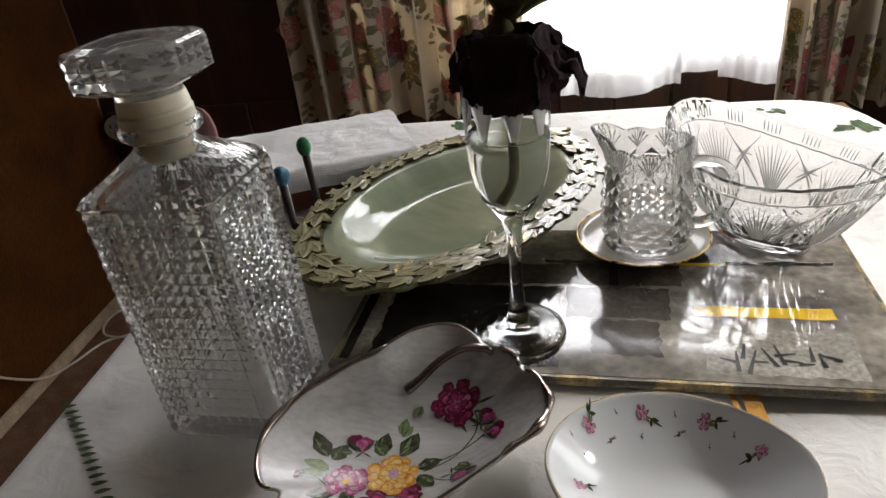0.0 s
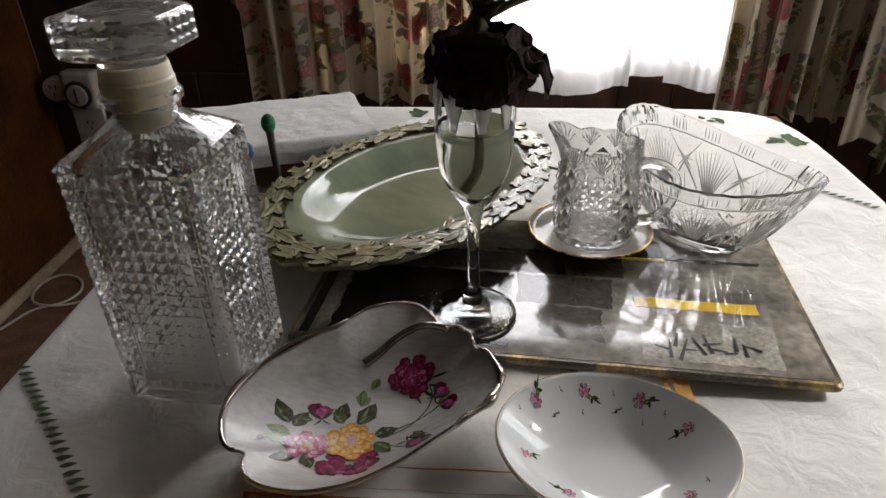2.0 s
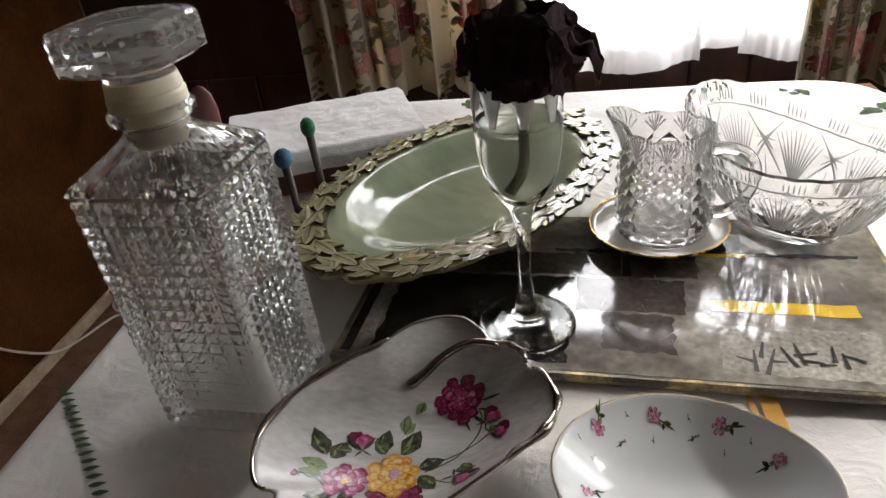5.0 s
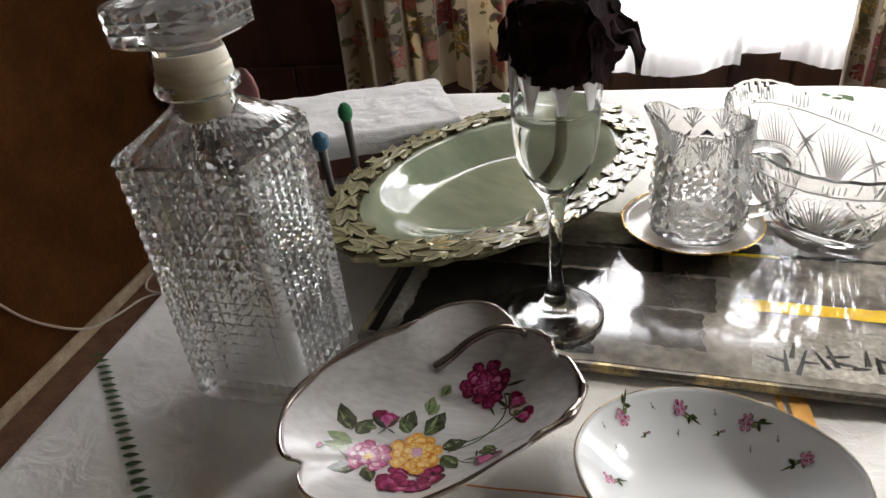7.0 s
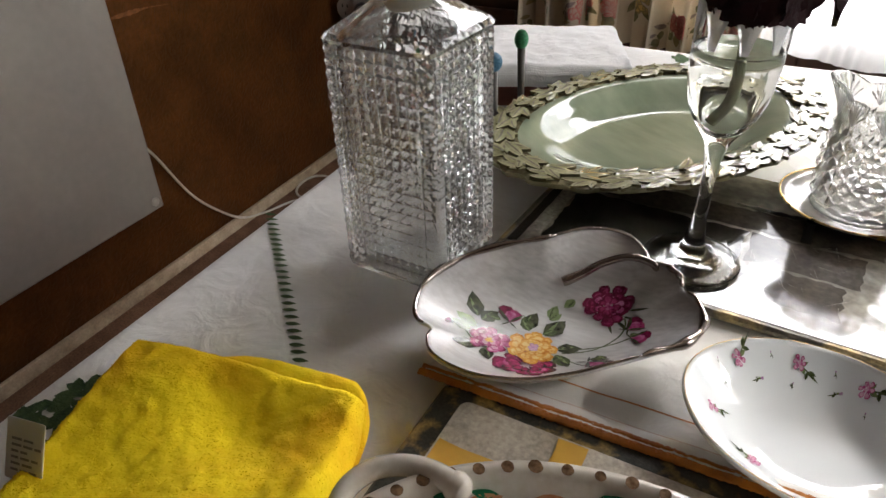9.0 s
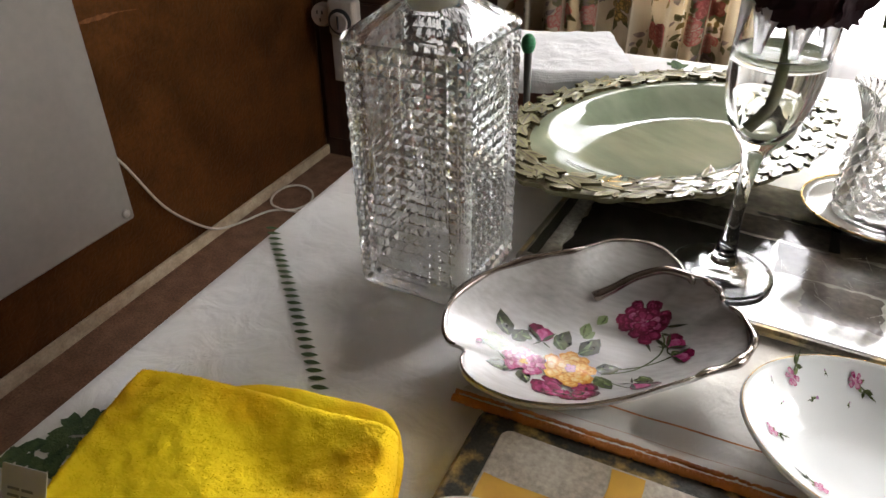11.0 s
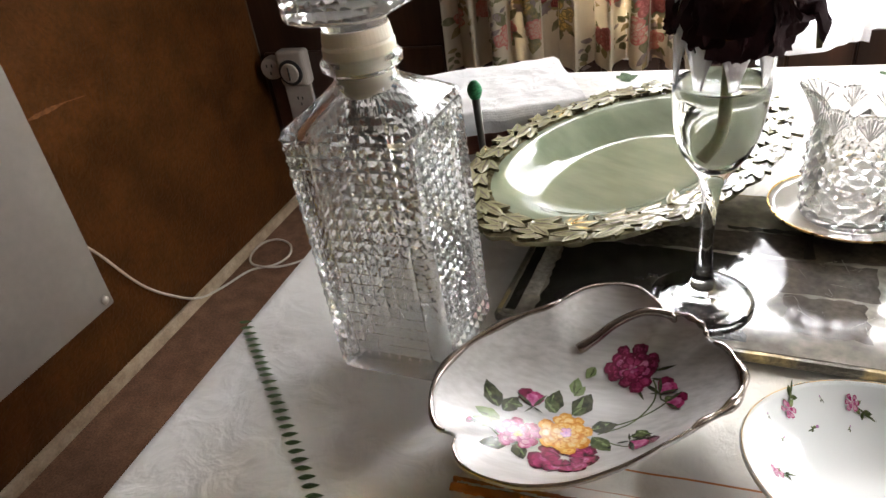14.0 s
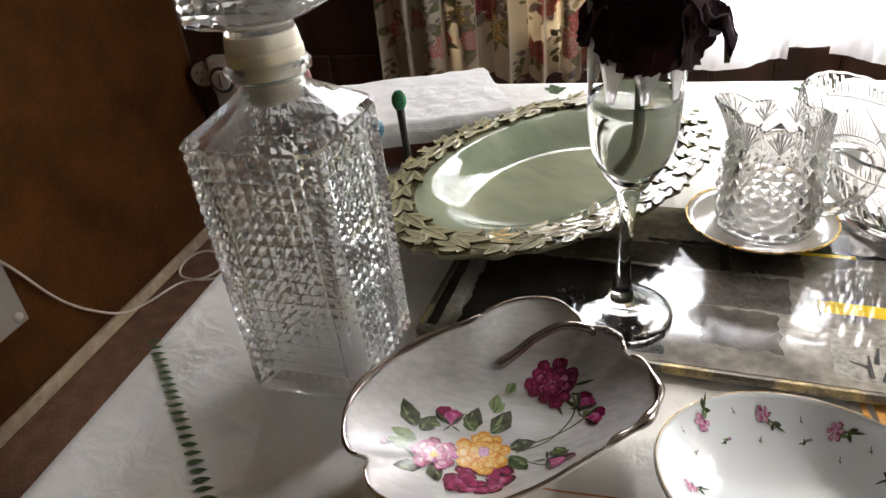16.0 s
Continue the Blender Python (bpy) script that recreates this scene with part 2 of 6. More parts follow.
M_PRINTLIGHT = mat("crackled_pale_print", (0.60, 0.54, 0.45), 0.3, color2=(0.45, 0.39, 0.315), scale=40, fine=0.6, coat=0.2, bump=0.15, bump_scale=60)
M_PRINTBROWN = mat("umber_print", (0.060, 0.049, 0.039), 0.10, color2=(0.13, 0.11, 0.09), scale=24, fine=0.7, coat=0.15)
M_PRINTBROWN.node_tree.nodes["Principled BSDF"].inputs["Specular IOR Level"].default_value = 0.25
M_SAGE.node_tree.nodes["Principled BSDF"].inputs["Specular IOR Level"].default_value = 0.36
M_PRINT.node_tree.nodes["Principled BSDF"].inputs["Specular IOR Level"].default_value = 0.36
M_YELLOWPRINT = mat("yellow_print", (0.80, 0.55, 0.02), 0.15, color2=(0.72, 0.45, 0.02), scale=60, coat=0.6)
M_AMBERPRINT = mat("amber_print", (0.70, 0.40, 0.06), 0.3, color2=(0.60, 0.33, 0.05), scale=60, coat=0.3)
M_EDGE = mat("distressed_gold_edge", (0.10, 0.088, 0.066), 0.35, 0.3, color2=(0.50, 0.37, 0.16), scale=48, fine=0.9, spread=(0.48, 0.72), bump=0.5, bump_scale=160)
M_EDGE2 = mat("distressed_dark_edge", (0.045, 0.042, 0.033), 0.35, 0.25, color2=(0.42, 0.28, 0.08), scale=70, fine=0.7, spread=(0.50, 0.68), bump=0.5, bump_scale=160)
M_ROSE = mat("withered_rose", (0.018, 0.002, 0.005), 0.9, color2=(0.026, 0.002, 0.006), scale=90, bump=0.5, bump_scale=250)
M_SEPAL = mat("dry_sepal", (0.075, 0.075, 0.025), 0.8, color2=(0.13, 0.10, 0.035), scale=80, bump=0.4)
M_STEM = mat("rose_stem", (0.13, 0.155, 0.06), 0.6, color2=(0.20, 0.19, 0.09), scale=90, bump=0.4)
M_GREENBEAD = mat("green_wound_thread", (0.03, 0.26, 0.10), 0.55, color2=(0.02, 0.16, 0.06), scale=180, stretch=(1, 1, 4), bump=0.8, bump_scale=400)
M_BLUEBEAD = mat("blue_wound_thread", (0.05, 0.17, 0.27), 0.55, color2=(0.03, 0.11, 0.19), scale=180, stretch=(1, 1, 4), bump=0.8, bump_scale=400)
M_STICK = mat("dark_stick", (0.05, 0.045, 0.04), 0.45, color2=(0.10, 0.085, 0.07), scale=60, stretch=(1, 1, 0.1))
M_PINK = mat("dusty_pink", (0.36, 0.17, 0.16), 0.6, color2=(0.30, 0.13, 0.13), scale=40)
M_EMB = mat("green_embroidery", (0.042, 0.078, 0.024), 0.85, color2=(0.075, 0.118, 0.040), scale=300, bump=0.6, bump_scale=900)
M_EMBDARK = mat("dark_green_embroidery", (0.018, 0.045, 0.014), 0.85, color2=(0.055, 0.10, 0.03), scale=160, bump=0.6, bump_scale=900)


def ink(name, c, c2, rough=0.25, scale=260):
    return mat(name, c, rough, color2=c2, scale=scale, coat=0.15)


I_MAGENTA = ink("magenta_enamel", (0.17, 0.005, 0.045), (0.42, 0.045, 0.16))
I_DEEP = ink("crimson_enamel", (0.085, 0.003, 0.020), (0.22, 0.012, 0.06))
I_PINK = ink("rose_pink_enamel", (0.36, 0.03, 0.15), (0.60, 0.20, 0.37))
I_PALEPINK = ink("pale_pink_enamel", (0.66, 0.36, 0.47), (0.70, 0.46, 0.55))
I_YELLOW = ink("golden_enamel", (0.52, 0.17, 0.012), (0.76, 0.42, 0.08))
I_CREAM = ink("pale_gold_enamel", (0.72, 0.38, 0.07), (0.82, 0.62, 0.27))
I_GREEN = ink("leaf_green_enamel", (0.028, 0.045, 0.012), (0.12, 0.145, 0.06))
I_SOFTGREEN = ink("soft_green_enamel", (0.16, 0.22, 0.08), (0.24, 0.30, 0.14))
I_DARK = ink("dark_leaf_enamel", (0.020, 0.024, 0.012), (0.08, 0.085, 0.04))
I_LILAC = ink("lilac_enamel", (0.42, 0.22, 0.42), (0.50, 0.32, 0.48))
I_JADE = ink("jade_enamel", (0.01, 0.14, 0.055), (0.02, 0.20, 0.085))
I_PEACH = ink("peach_enamel", (0.60, 0.24, 0.10), (0.62, 0.32, 0.17))
I_BROWN = ink("brown_enamel", (0.085, 0.042, 0.018), (0.24, 0.14, 0.07))
C_RED = mat("chintz_red", (0.46, 0.16, 0.14), 0.9, color2=(0.38, 0.11, 0.105), scale=60)
C_PINK = mat("chintz_pink", (0.62, 0.26, 0.22), 0.9, color2=(0.52, 0.17, 0.15), scale=60)
C_YELLOW = mat("chintz_yellow", (0.72, 0.54, 0.20), 0.9, color2=(0.66, 0.44, 0.15), scale=60)
C_LEAF = mat("chintz_leaf", (0.17, 0.165, 0.09), 0.9, color2=(0.26, 0.24, 0.14), scale=60)
C_DARKRED = mat("chintz_dark_red", (0.30, 0.085, 0.08), 0.9, color2=(0.22, 0.055, 0.055), scale=60)
C_PALE = mat("chintz_pale_blush", (0.60, 0.42, 0.33), 0.9, color2=(0.54, 0.36, 0.28), scale=60)
C_OLIVE = mat("chintz_olive", (0.28, 0.23, 0.11), 0.9, color2=(0.34, 0.27, 0.14), scale=60)
C_GREY = mat("chintz_grey_lilac", (0.34, 0.28, 0.26), 0.9, color2=(0.26, 0.21, 0.20), scale=60)


def let_light_through(m, share=0.55):
    """Dyed cloth passes daylight as the plain cloth does."""
    n, l = m.node_tree.nodes, m.node_tree.links
    pb = n["Principled BSDF"]
    tr = n.new("ShaderNodeBsdfTranslucent")
    l.new(pb.inputs["Base Color"].links[0].from_socket, tr.inputs[0])
    mx = n.new("ShaderNodeMixShader")
    mx.inputs[0].default_value = share
    l.new(pb.outputs[0], mx.inputs[1])
    l.new(tr.outputs[0], mx.inputs[2])
    l.new(mx.outputs[0], n["Material Output"].inputs[0])


for dyed in (C_RED, C_PINK, C_YELLOW, C_LEAF, C_DARKRED, C_PALE, C_OLIVE, C_GREY):
    let_light_through(dyed)
let_light_through(M_PILE, 0.5)

# ---- mesh helpers ----


def part(name, bm, material, parent=None, label="", smooth=False, mats=None):
    me = bpy.data.meshes.new(name)
    bm.to_mesh(me)
    bm.free()
    for m in (mats or [material]):
        me.materials.append(m)
    if smooth:
        me.polygons.foreach_set("use_smooth", [True] * len(me.polygons))
    ob = new(name, me)
    if parent:
        ob.parent = parent
    if label:
        ob["label"] = label
    return ob


def thing(name, m, label, category, group="", kind=""):
    ob = new(name)
    ob.empty_display_size = 0.02
    ob.matrix_world = m
    return tagged(ob, label, category, group, kind)


def grid(fn, nu, nv, wrap_u=False, bm=None, mi=0):
    bm = bm or bmesh.new()
    vs = [[bm.verts.new(fn(i, j)) for i in range(nu)] for j in range(nv)]
    for j in range(nv - 1):
        for i in range(nu if wrap_u else nu - 1):
            k = (i + 1) % nu
            f = bm.faces.new((vs[j][i], vs[j][k], vs[j + 1][k], vs[j + 1][i]))
            f.material_index = mi
    return bm, vs


def lathe(profile, n=48, bm=None, cap_bottom=False, cap_top=False, shape=None):
    """Turned solid: profile is rows of (radius, height)."""
    def fn(i, j):
        a = 2 * math.pi * i / n
        r, z = profile[j]
        k = shape(a, z) if shape else 1.0
        return (r * k * math.cos(a), r * k * math.sin(a), z)
    bm, vs = grid(fn, n, len(profile), True, bm)
    if cap_bottom:
        bm.faces.new(list(reversed(vs[0])))
    if cap_top:
        bm.faces.new(vs[-1])
    return bm


def box(x0, y0, z0, x1, y1, z1, bevel=0.0, bm=None, seg=2):
    bm2 = bmesh.new()
    bmesh.ops.create_cube(bm2, size=1)
    for v in bm2.verts:
        v.co = ((x0 + x1) / 2 + v.co.x * (x1 - x0), (y0 + y1) / 2 + v.co.y * (y1 - y0), (z0 + z1) / 2 + v.co.z * (z1 - z0))
    if bevel:
        bmesh.ops.bevel(bm2, geom=bm2.edges[:], offset=bevel, segments=seg, affect="EDGES", profile=0.5)
    if bm is None:
        return bm2
    me = bpy.data.meshes.new("t")
    bm2.to_mesh(me)
    bm2.free()
    bm.from_mesh(me)
    bpy.data.meshes.remove(me)
    return bm


def tube(points, radius, n=10, bm=None, closed_ends=True, taper=None):
    """A tube along points; taper(s) scales the radius with s from 0 to 1."""
    bm = bm or bmesh.new()
    pts = [Vector(p) for p in points]
    rings = []
    side = None
    for i, p in enumerate(pts):
        d = (pts[min(i + 1, len(pts) - 1)] - pts[max(i - 1, 0)]).normalized()
        if side is None:
            side = d.cross(Vector((0, 0, 1)))
            if side.length < 1e-3:
                side = d.cross(Vector((1, 0, 0)))
        side = (side - d * side.dot(d)).normalized()
        up = d.cross(side)
        r = radius * (taper(i / (len(pts) - 1)) if taper else 1)
        rings.append([bm.verts.new(p + side * r * math.cos(2 * math.pi * k / n) + up * r * math.sin(2 * math.pi * k / n)) for k in range(n)])
    for a, b in zip(rings, rings[1:]):
        for k in range(n):
            bm.faces.new((a[k], a[(k + 1) % n], b[(k + 1) % n], b[k]))
    if closed_ends:
        bm.faces.new(list(reversed(rings[0])))
        bm.faces.new(rings[-1])
    return bm


def smooth_path(pts, n=8):
    """Catmull-Rom points through pts."""
    P = [Vector(p) for p in pts]
    out = []
    for i in range(len(P) - 1):
        a, b, c, d = P[max(i - 1, 0)], P[i], P[i + 1], P[min(i + 2, len(P) - 1)]
        for k in range(n):
            t = k / n
            out.append(0.5 * ((2 * b) + (c - a) * t + (2 * a - 5 * b + 4 * c - d) * t * t + (3 * b - a - 3 * c + d) * t ** 3))
    out.append(P[-1])
    return out


def leaf_outline(length, width, n=7, lobes=0.0):
    """Half-closed leaf outline along x, as points of (x, y)."""
    up = []
    for i in range(n + 1):
        s = i / n
        w = width / 2 * math.sin(math.pi * s ** 0.8) * (1 + lobes * math.sin(s * 18))
        up.append((length * s, w))
    return up + [(x, -y) for x, y in reversed(up[1:-1])]


def decal(bm, outline, place, turn, size, surf, mi, lift=0.0004, fan=True):
    """A flat printed shape laid on a surface: outline in its own plane, surf(x, y) gives the point on the surface."""
    c, s = math.cos(turn), math.sin(turn)
    mid = (sum(p[0] for p in outline) / len(outline), sum(p[1] for p in outline) / len(outline))
    rings = []
    for k in (0.0, 0.55, 1.0):
        ring = []
        for (x, y) in outline:
            x, y = mid[0] + (x - mid[0]) * k, mid[1] + (y - mid[1]) * k
            q = surf(place[0] + size * (c * x - s * y), place[1] + size * (s * x + c * y), lift)
            ring.append(q)
            if k == 0:
                break
        rings.append([bm.verts.new(q) for q in ring])
    n = len(outline)
    for i in range(n):
        j = (i + 1) % n
        f = bm.faces.new((rings[0][0], rings[1][i], rings[1][j]))
        f.material_index = mi
        f = bm.faces.new((rings[1][i], rings[2][i], rings[2][j], rings[1][j]))
        f.material_index = mi
    return bm


PETAL = [(0.0, 0.0), (0.25, 0.22), (0.6, 0.38), (0.9, 0.3), (1.0, 0.08), (0.95, -0.1), (0.9, -0.3), (0.6, -0.38), (0.25, -0.22)]
LEAF = leaf_outline(1.0, 0.5)


def blossom(bm, rng, at, r, surf, layers, lift=0.0004):
    """A printed rose: layers of (petal count, inner start, petal length, edge material, fill material)."""
    h = lift
    for count, start, ln, mi, *fill in layers:
        off = rng.random() * 6
        for i in range(count):
            a = off + 2 * math.pi * i / count + rng.uniform(-0.28, 0.28)
            l2 = ln * rng.uniform(0.70, 1.18)
            st = start * rng.uniform(0.7, 1.2)
            p = (at[0] + r * st * math.cos(a), at[1] + r * st * math.sin(a))
            decal(bm, PETAL, p, a, r * l2, surf, mi, h)
            if fill:
                q = (p[0] + 0.10 * r * l2 * math.cos(a), p[1] + 0.10 * r * l2 * math.sin(a))
                decal(bm, PETAL, q, a + rng.uniform(-0.08, 0.08), r * l2 * 0.72, surf, fill[0], h + 0.000008)
            h += 0.000016
        h += 0.00002
    return bm


# ---- room ----
X0, X1, Y0, Y1, H = -1.255, 1.62, -1.5, 1.90, 2.35
part("floor", box(X0 - 0.1, Y0 - 0.1, -0.06, X1 + 0.1, Y1 + 0.12, 0.0), M_CARPET)
tagged(bpy.data.objects["floor"], "worn brown carpet on the floor", "carpet", kind="structure")
part("ceiling", box(X0 - 0.1, Y0 - 0.1, H, X1 + 0.1, Y1 + 0.12, H + 0.06), M_CEIL)
tagged(bpy.data.objects["ceiling"], "plain dull cream ceiling", "ceiling", kind="structure")


def wall(name, bits, material, label):
    bm = bmesh.new()
    for b in bits:
        box(*b, bm=bm)
    return tagged(part(name, bm, material), label, "wall", kind="structure")


wall("wall_west", [(X0 - 0.1, Y0, 0, X0, Y1 + 0.1, H)], M_WALL, "wall in dark brown embossed wallpaper, scuffed")
WX0, WX1, WZ0, WZ1 = -0.28, 0.72, 0.56, 1.95
wall("wall_north", [(X0, Y1, 0, WX0, Y1 + 0.1, H), (WX1, Y1, 0, X1, Y1 + 0.1, H), (WX0, Y1, 0, WX1, Y1 + 0.1, WZ0), (WX0, Y1, WZ1, WX1, Y1 + 0.1, H)],
     M_DARKWOOD, "dark stained wood panelled wall under the window")
EY0, EY1, EZ0, EZ1 = 0.45, 1.70, 0.82, 1.92
wall("wall_east", [(X1, Y0, 0, X1 + 0.1, EY0, H), (X1, EY1, 0, X1 + 0.1, Y1 + 0.1, H), (X1, EY0, 0, X1 + 0.1, EY1, EZ0), (X1, EY0, EZ1, X1 + 0.1, EY1, H)],
     M_PLASTER, "plain dull brown plaster wall")
wall("wall_south", [(X0, Y0 - 0.1, 0, X1, Y0, H)], M_PLASTER, "plain dull brown plaster wall")
# vertical boards of the panelling
for i in range(19):
    x = X0 + 0.02 + i * 0.15
    tagged(part("panel_board", box(x + 0.003, Y1 - 0.014, 0.07, min(x + 0.147, X1 - 0.005), Y1 - 0.001, WZ0 - 0.02, 0.003, seg=1), M_DARKWOOD, bpy.data.objects["wall_north"]))
tagged(part("baseboard", box(X0, Y0, 0.0, X0 + 0.012, Y1, 0.036, 0.003), M_SKIRT), "narrow aged cream painted skirting", "skirting", kind="structure")
tagged(part("trim", box(X0 + 0.001, Y1 - 0.007, 0.044, X0 + 0.003, Y1 - 0.002, H, 0.0008), M_PLASTER), "thin brown strip in the wall corner", "trim", kind="structure")


def window(name, x0, x1, z0, z1, m, label):
    w = thing(name, m, label, "window", kind="structure")
    bm = bmesh.new()
    t = 0.05
    for b in ((x0, -0.03, z0, x0 + t, 0.03, z1), (x1 - t, -0.03, z0, x1, 0.03, z1), (x0 + t, -0.03, z0, x1 - t, 0.03, z0 + t), (x0 + t, -0.03, z1 - t, x1 - t, 0.03, z1)):
        box(*b, bevel=0.004, bm=bm)
    part("window_frame", bm, M_PLASTIC, w)
    xm = (x0 + x1) / 2
    part("mullion", box(xm - 0.02, -0.025, z0 + t, xm + 0.02, 0.025, z1 - t, 0.004), M_PLASTIC, w)
    for a, b in ((x0 + t, xm - 0.02), (xm + 0.02, x1 - t)):
        p = part("pane", box(a, -0.003, z0 + t, b, 0.003, z1 - t), M_GLASS, w)
        p.visible_shadow = False
    return w


window("window_1", WX0, WX1, WZ0, WZ1, pose(0, Y1 + 0.05, 0), "white framed window full of bright daylight")
window("window_2", EY0, EY1, EZ0, EZ1, pose(X1 + 0.05, 0, 0, 0, 0, 90), "white framed side window with daylight")

# ---- curtains ----


def curtain(name, x0, x1, y, z0, z1, folds, depth, seed, label, flowers, slant=0.0, turn=0.0, scale=1.0, palette=(0, 1, 2, 3, 4)):
    """A hanging curtain of rounded folds; the print follows the cloth."""
    rng = random.Random(seed)
    ph = [rng.uniform(0, 6.28) for _ in range(4)]
    full = (x1 - x0) * 1.5

    def at(u, z, lift=0.0):
        s = u / full
        x = x0 + (x1 - x0) * (s + 0.012 * math.sin(6.28 * s * folds * 2 + ph[0]))
        w = 6.28 * s * folds + 0.9 * math.sin(6.28 * s * 1.7 + ph[1])
        d = depth * (0.75 + 0.25 * math.sin(6.28 * s * 2.3 + ph[2])) * (1.0 - 0.25 * (z - z0) / (z1 - z0))
        yy = y + d * math.tanh(1.6 * math.sin(w)) + 0.006 * math.sin(5 * z + 3 * w)
        zz = z + (0.010 * math.sin(w * 1.0 + ph[3]) + slant * s) * max(0, 1 - (z - z0) / 0.25)
        return Vector((x + turn * (z - z0), yy - lift * 3, zz))
    nu, nv = folds * 22, 40
    bm, _ = grid(lambda i, j: at(full * i / (nu - 1), z0 + (z1 - z0) * (j / (nv - 1)) ** 1.5), nu, nv)
    c = thing(name, Matrix.Identity(4), label, "curtain", "curtains")
    ob = part("drape", bm, M_CURTAIN, c, smooth=True)
    md = ob.modifiers.new("thick", "SOLIDIFY")
    md.thickness, md.offset = 0.002, 1
    surf = lambda u, z, lift: at(u, z, 0.001 + lift)
    inks = [C_RED, C_PINK, C_YELLOW, C_LEAF, C_GREY, C_DARKRED, C_PALE, C_OLIVE]
    top = min(z0 + 0.62, z1)
    def spread(num, gap):
        out = []
        for _ in range(num * 14):
            if len(out) >= num:
                break
            p = (rng.uniform(0.03, full - 0.03), rng.uniform(z0 + 0.035, top))
            if all((p[0] - q[0]) ** 2 + (p[1] - q[1]) ** 2 > gap ** 2 for q in out):
                out.append(p)
        return out
    def leaf(fb, p, a, ln, mi):
        decal(fb, leaf_outline(1, 0.5, 7, 0.08), p, a, ln, surf, mi)
        decal(fb, leaf_outline(1, 0.10, 4), p, a, ln * 0.85, surf, 7 if mi == 3 else 3, 0.0002)
    fb = bmesh.new()
    # trailing sprays of small leaves
    for p in spread(int(flowers * 2.2), 0.040):
        a, bend = rng.uniform(0, 6.28), rng.uniform(-0.35, 0.35)
        q = Vector((p[0], p[1]))
        for k in range(rng.randint(5, 9)):
            a += bend * 0.6
            q = q + Vector((math.cos(a), math.sin(a))) * 0.010
            leaf(fb, (q.x, q.y), a + (0.9 if k % 2 else -0.9), rng.uniform(0.017, 0.028), rng.choice([3, 3, 7, 4]))
    tagged(part("leaf_print", fb, None, c, "printed olive and brown leaf sprays", mats=inks), kind="stuff")
    fb = bmesh.new()
    for p in spread(flowers, 0.068):
        kind = rng.choice(palette)
        r = rng.uniform(0.026, 0.040) * scale
        for _ in range(rng.randint(6, 9)):
            a = rng.uniform(0, 6.28)
            leaf(fb, (p[0] + r * 0.75 * math.cos(a), p[1] + r * 0.75 * math.sin(a)), a + rng.uniform(-0.6, 0.6), rng.uniform(0.026, 0.048) * scale, rng.choice([3, 3, 7, 4]))
        e, f = ((5, 0), (0, 1), (7, 2), (4, 6), (1, 6))[kind]
        blossom(fb, rng, p, r, surf, [(9, 0.38, 0.72, e, f), (8, 0.28, 0.62, e, f), (7, 0.14, 0.52, e, f), (5, 0.0, 0.34, e, f)], 0.0006)
    tagged(part("flower_print", fb, None, c, "printed roses in red, pink and yellow", mats=inks), kind="stuff")
    return c


curtain("curtain", -0.60, 0.03, 1.83, 0.49, 2.05, 7, 0.030, 5, "cream floral chintz curtain gathered in deep folds", 44, palette=(0, 1, 2, 3, 4, 4))
curtain("curtain", 0.66, 1.06, 1.82, 0.455, 2.05, 6, 0.030, 8, "cream floral chintz curtain gathered in deep folds", 26, slant=-0.02)
curtain("curtain", 0.965, 1.50, 1.74, 0.41, 2.05, 3, 0.010, 14, "cream chintz curtain with large red roses", 24, slant=-0.03, scale=2.3, palette=(0, 1, 1, 2, 0))


def net_curtain():
    c = thing("net_curtain", Matrix.Identity(4), "sheer white net curtain with a deep hem, lit from behind", "curtain")
    for k, (x0, x1, low, y) in enumerate(((-0.28, 0.435, 0.503, 1.862), (0.42, 0.545, 0.553, 1.872), (0.53, 0.90, 0.512, 1.862))):
        def at(x, z):
            w = (x - x0) * 40 + 1.6 * math.sin(x * 11 + k)
            dip = 0.012 * math.sin(x * 19 + 2 * k)
            return (x, y + (0.015 * math.sin(w) * (1 + 0.6 * math.sin(x * 23)) + 0.004 * math.sin(x * 150 + 3 * math.sin(x * 31))), z + dip * max(0, 1 - (z - low) / 0.3))
        n = int((x1 - x0) * 160)
        part("voile", grid(lambda i, j: at(x0 + (x1 - x0) * i / n, low + 0.062 + (2.02 - low - 0.062) * j / 19), n + 1, 20)[0], M_NET, c, smooth=True)
        part("hem", grid(lambda i, j: at(x0 + (x1 - x0) * i / n, low + 0.062 * j / 5), n + 1, 6)[0], M_NETHEM, c, "thicker double hem", smooth=True)
    part("curtain_rod", tube([(-0.7, 1.86, 2.06), (1.5, 1.86, 2.06)], 0.01), M_DARKWOOD, c)


net_curtain()

# ---- heater, cable and socket ----


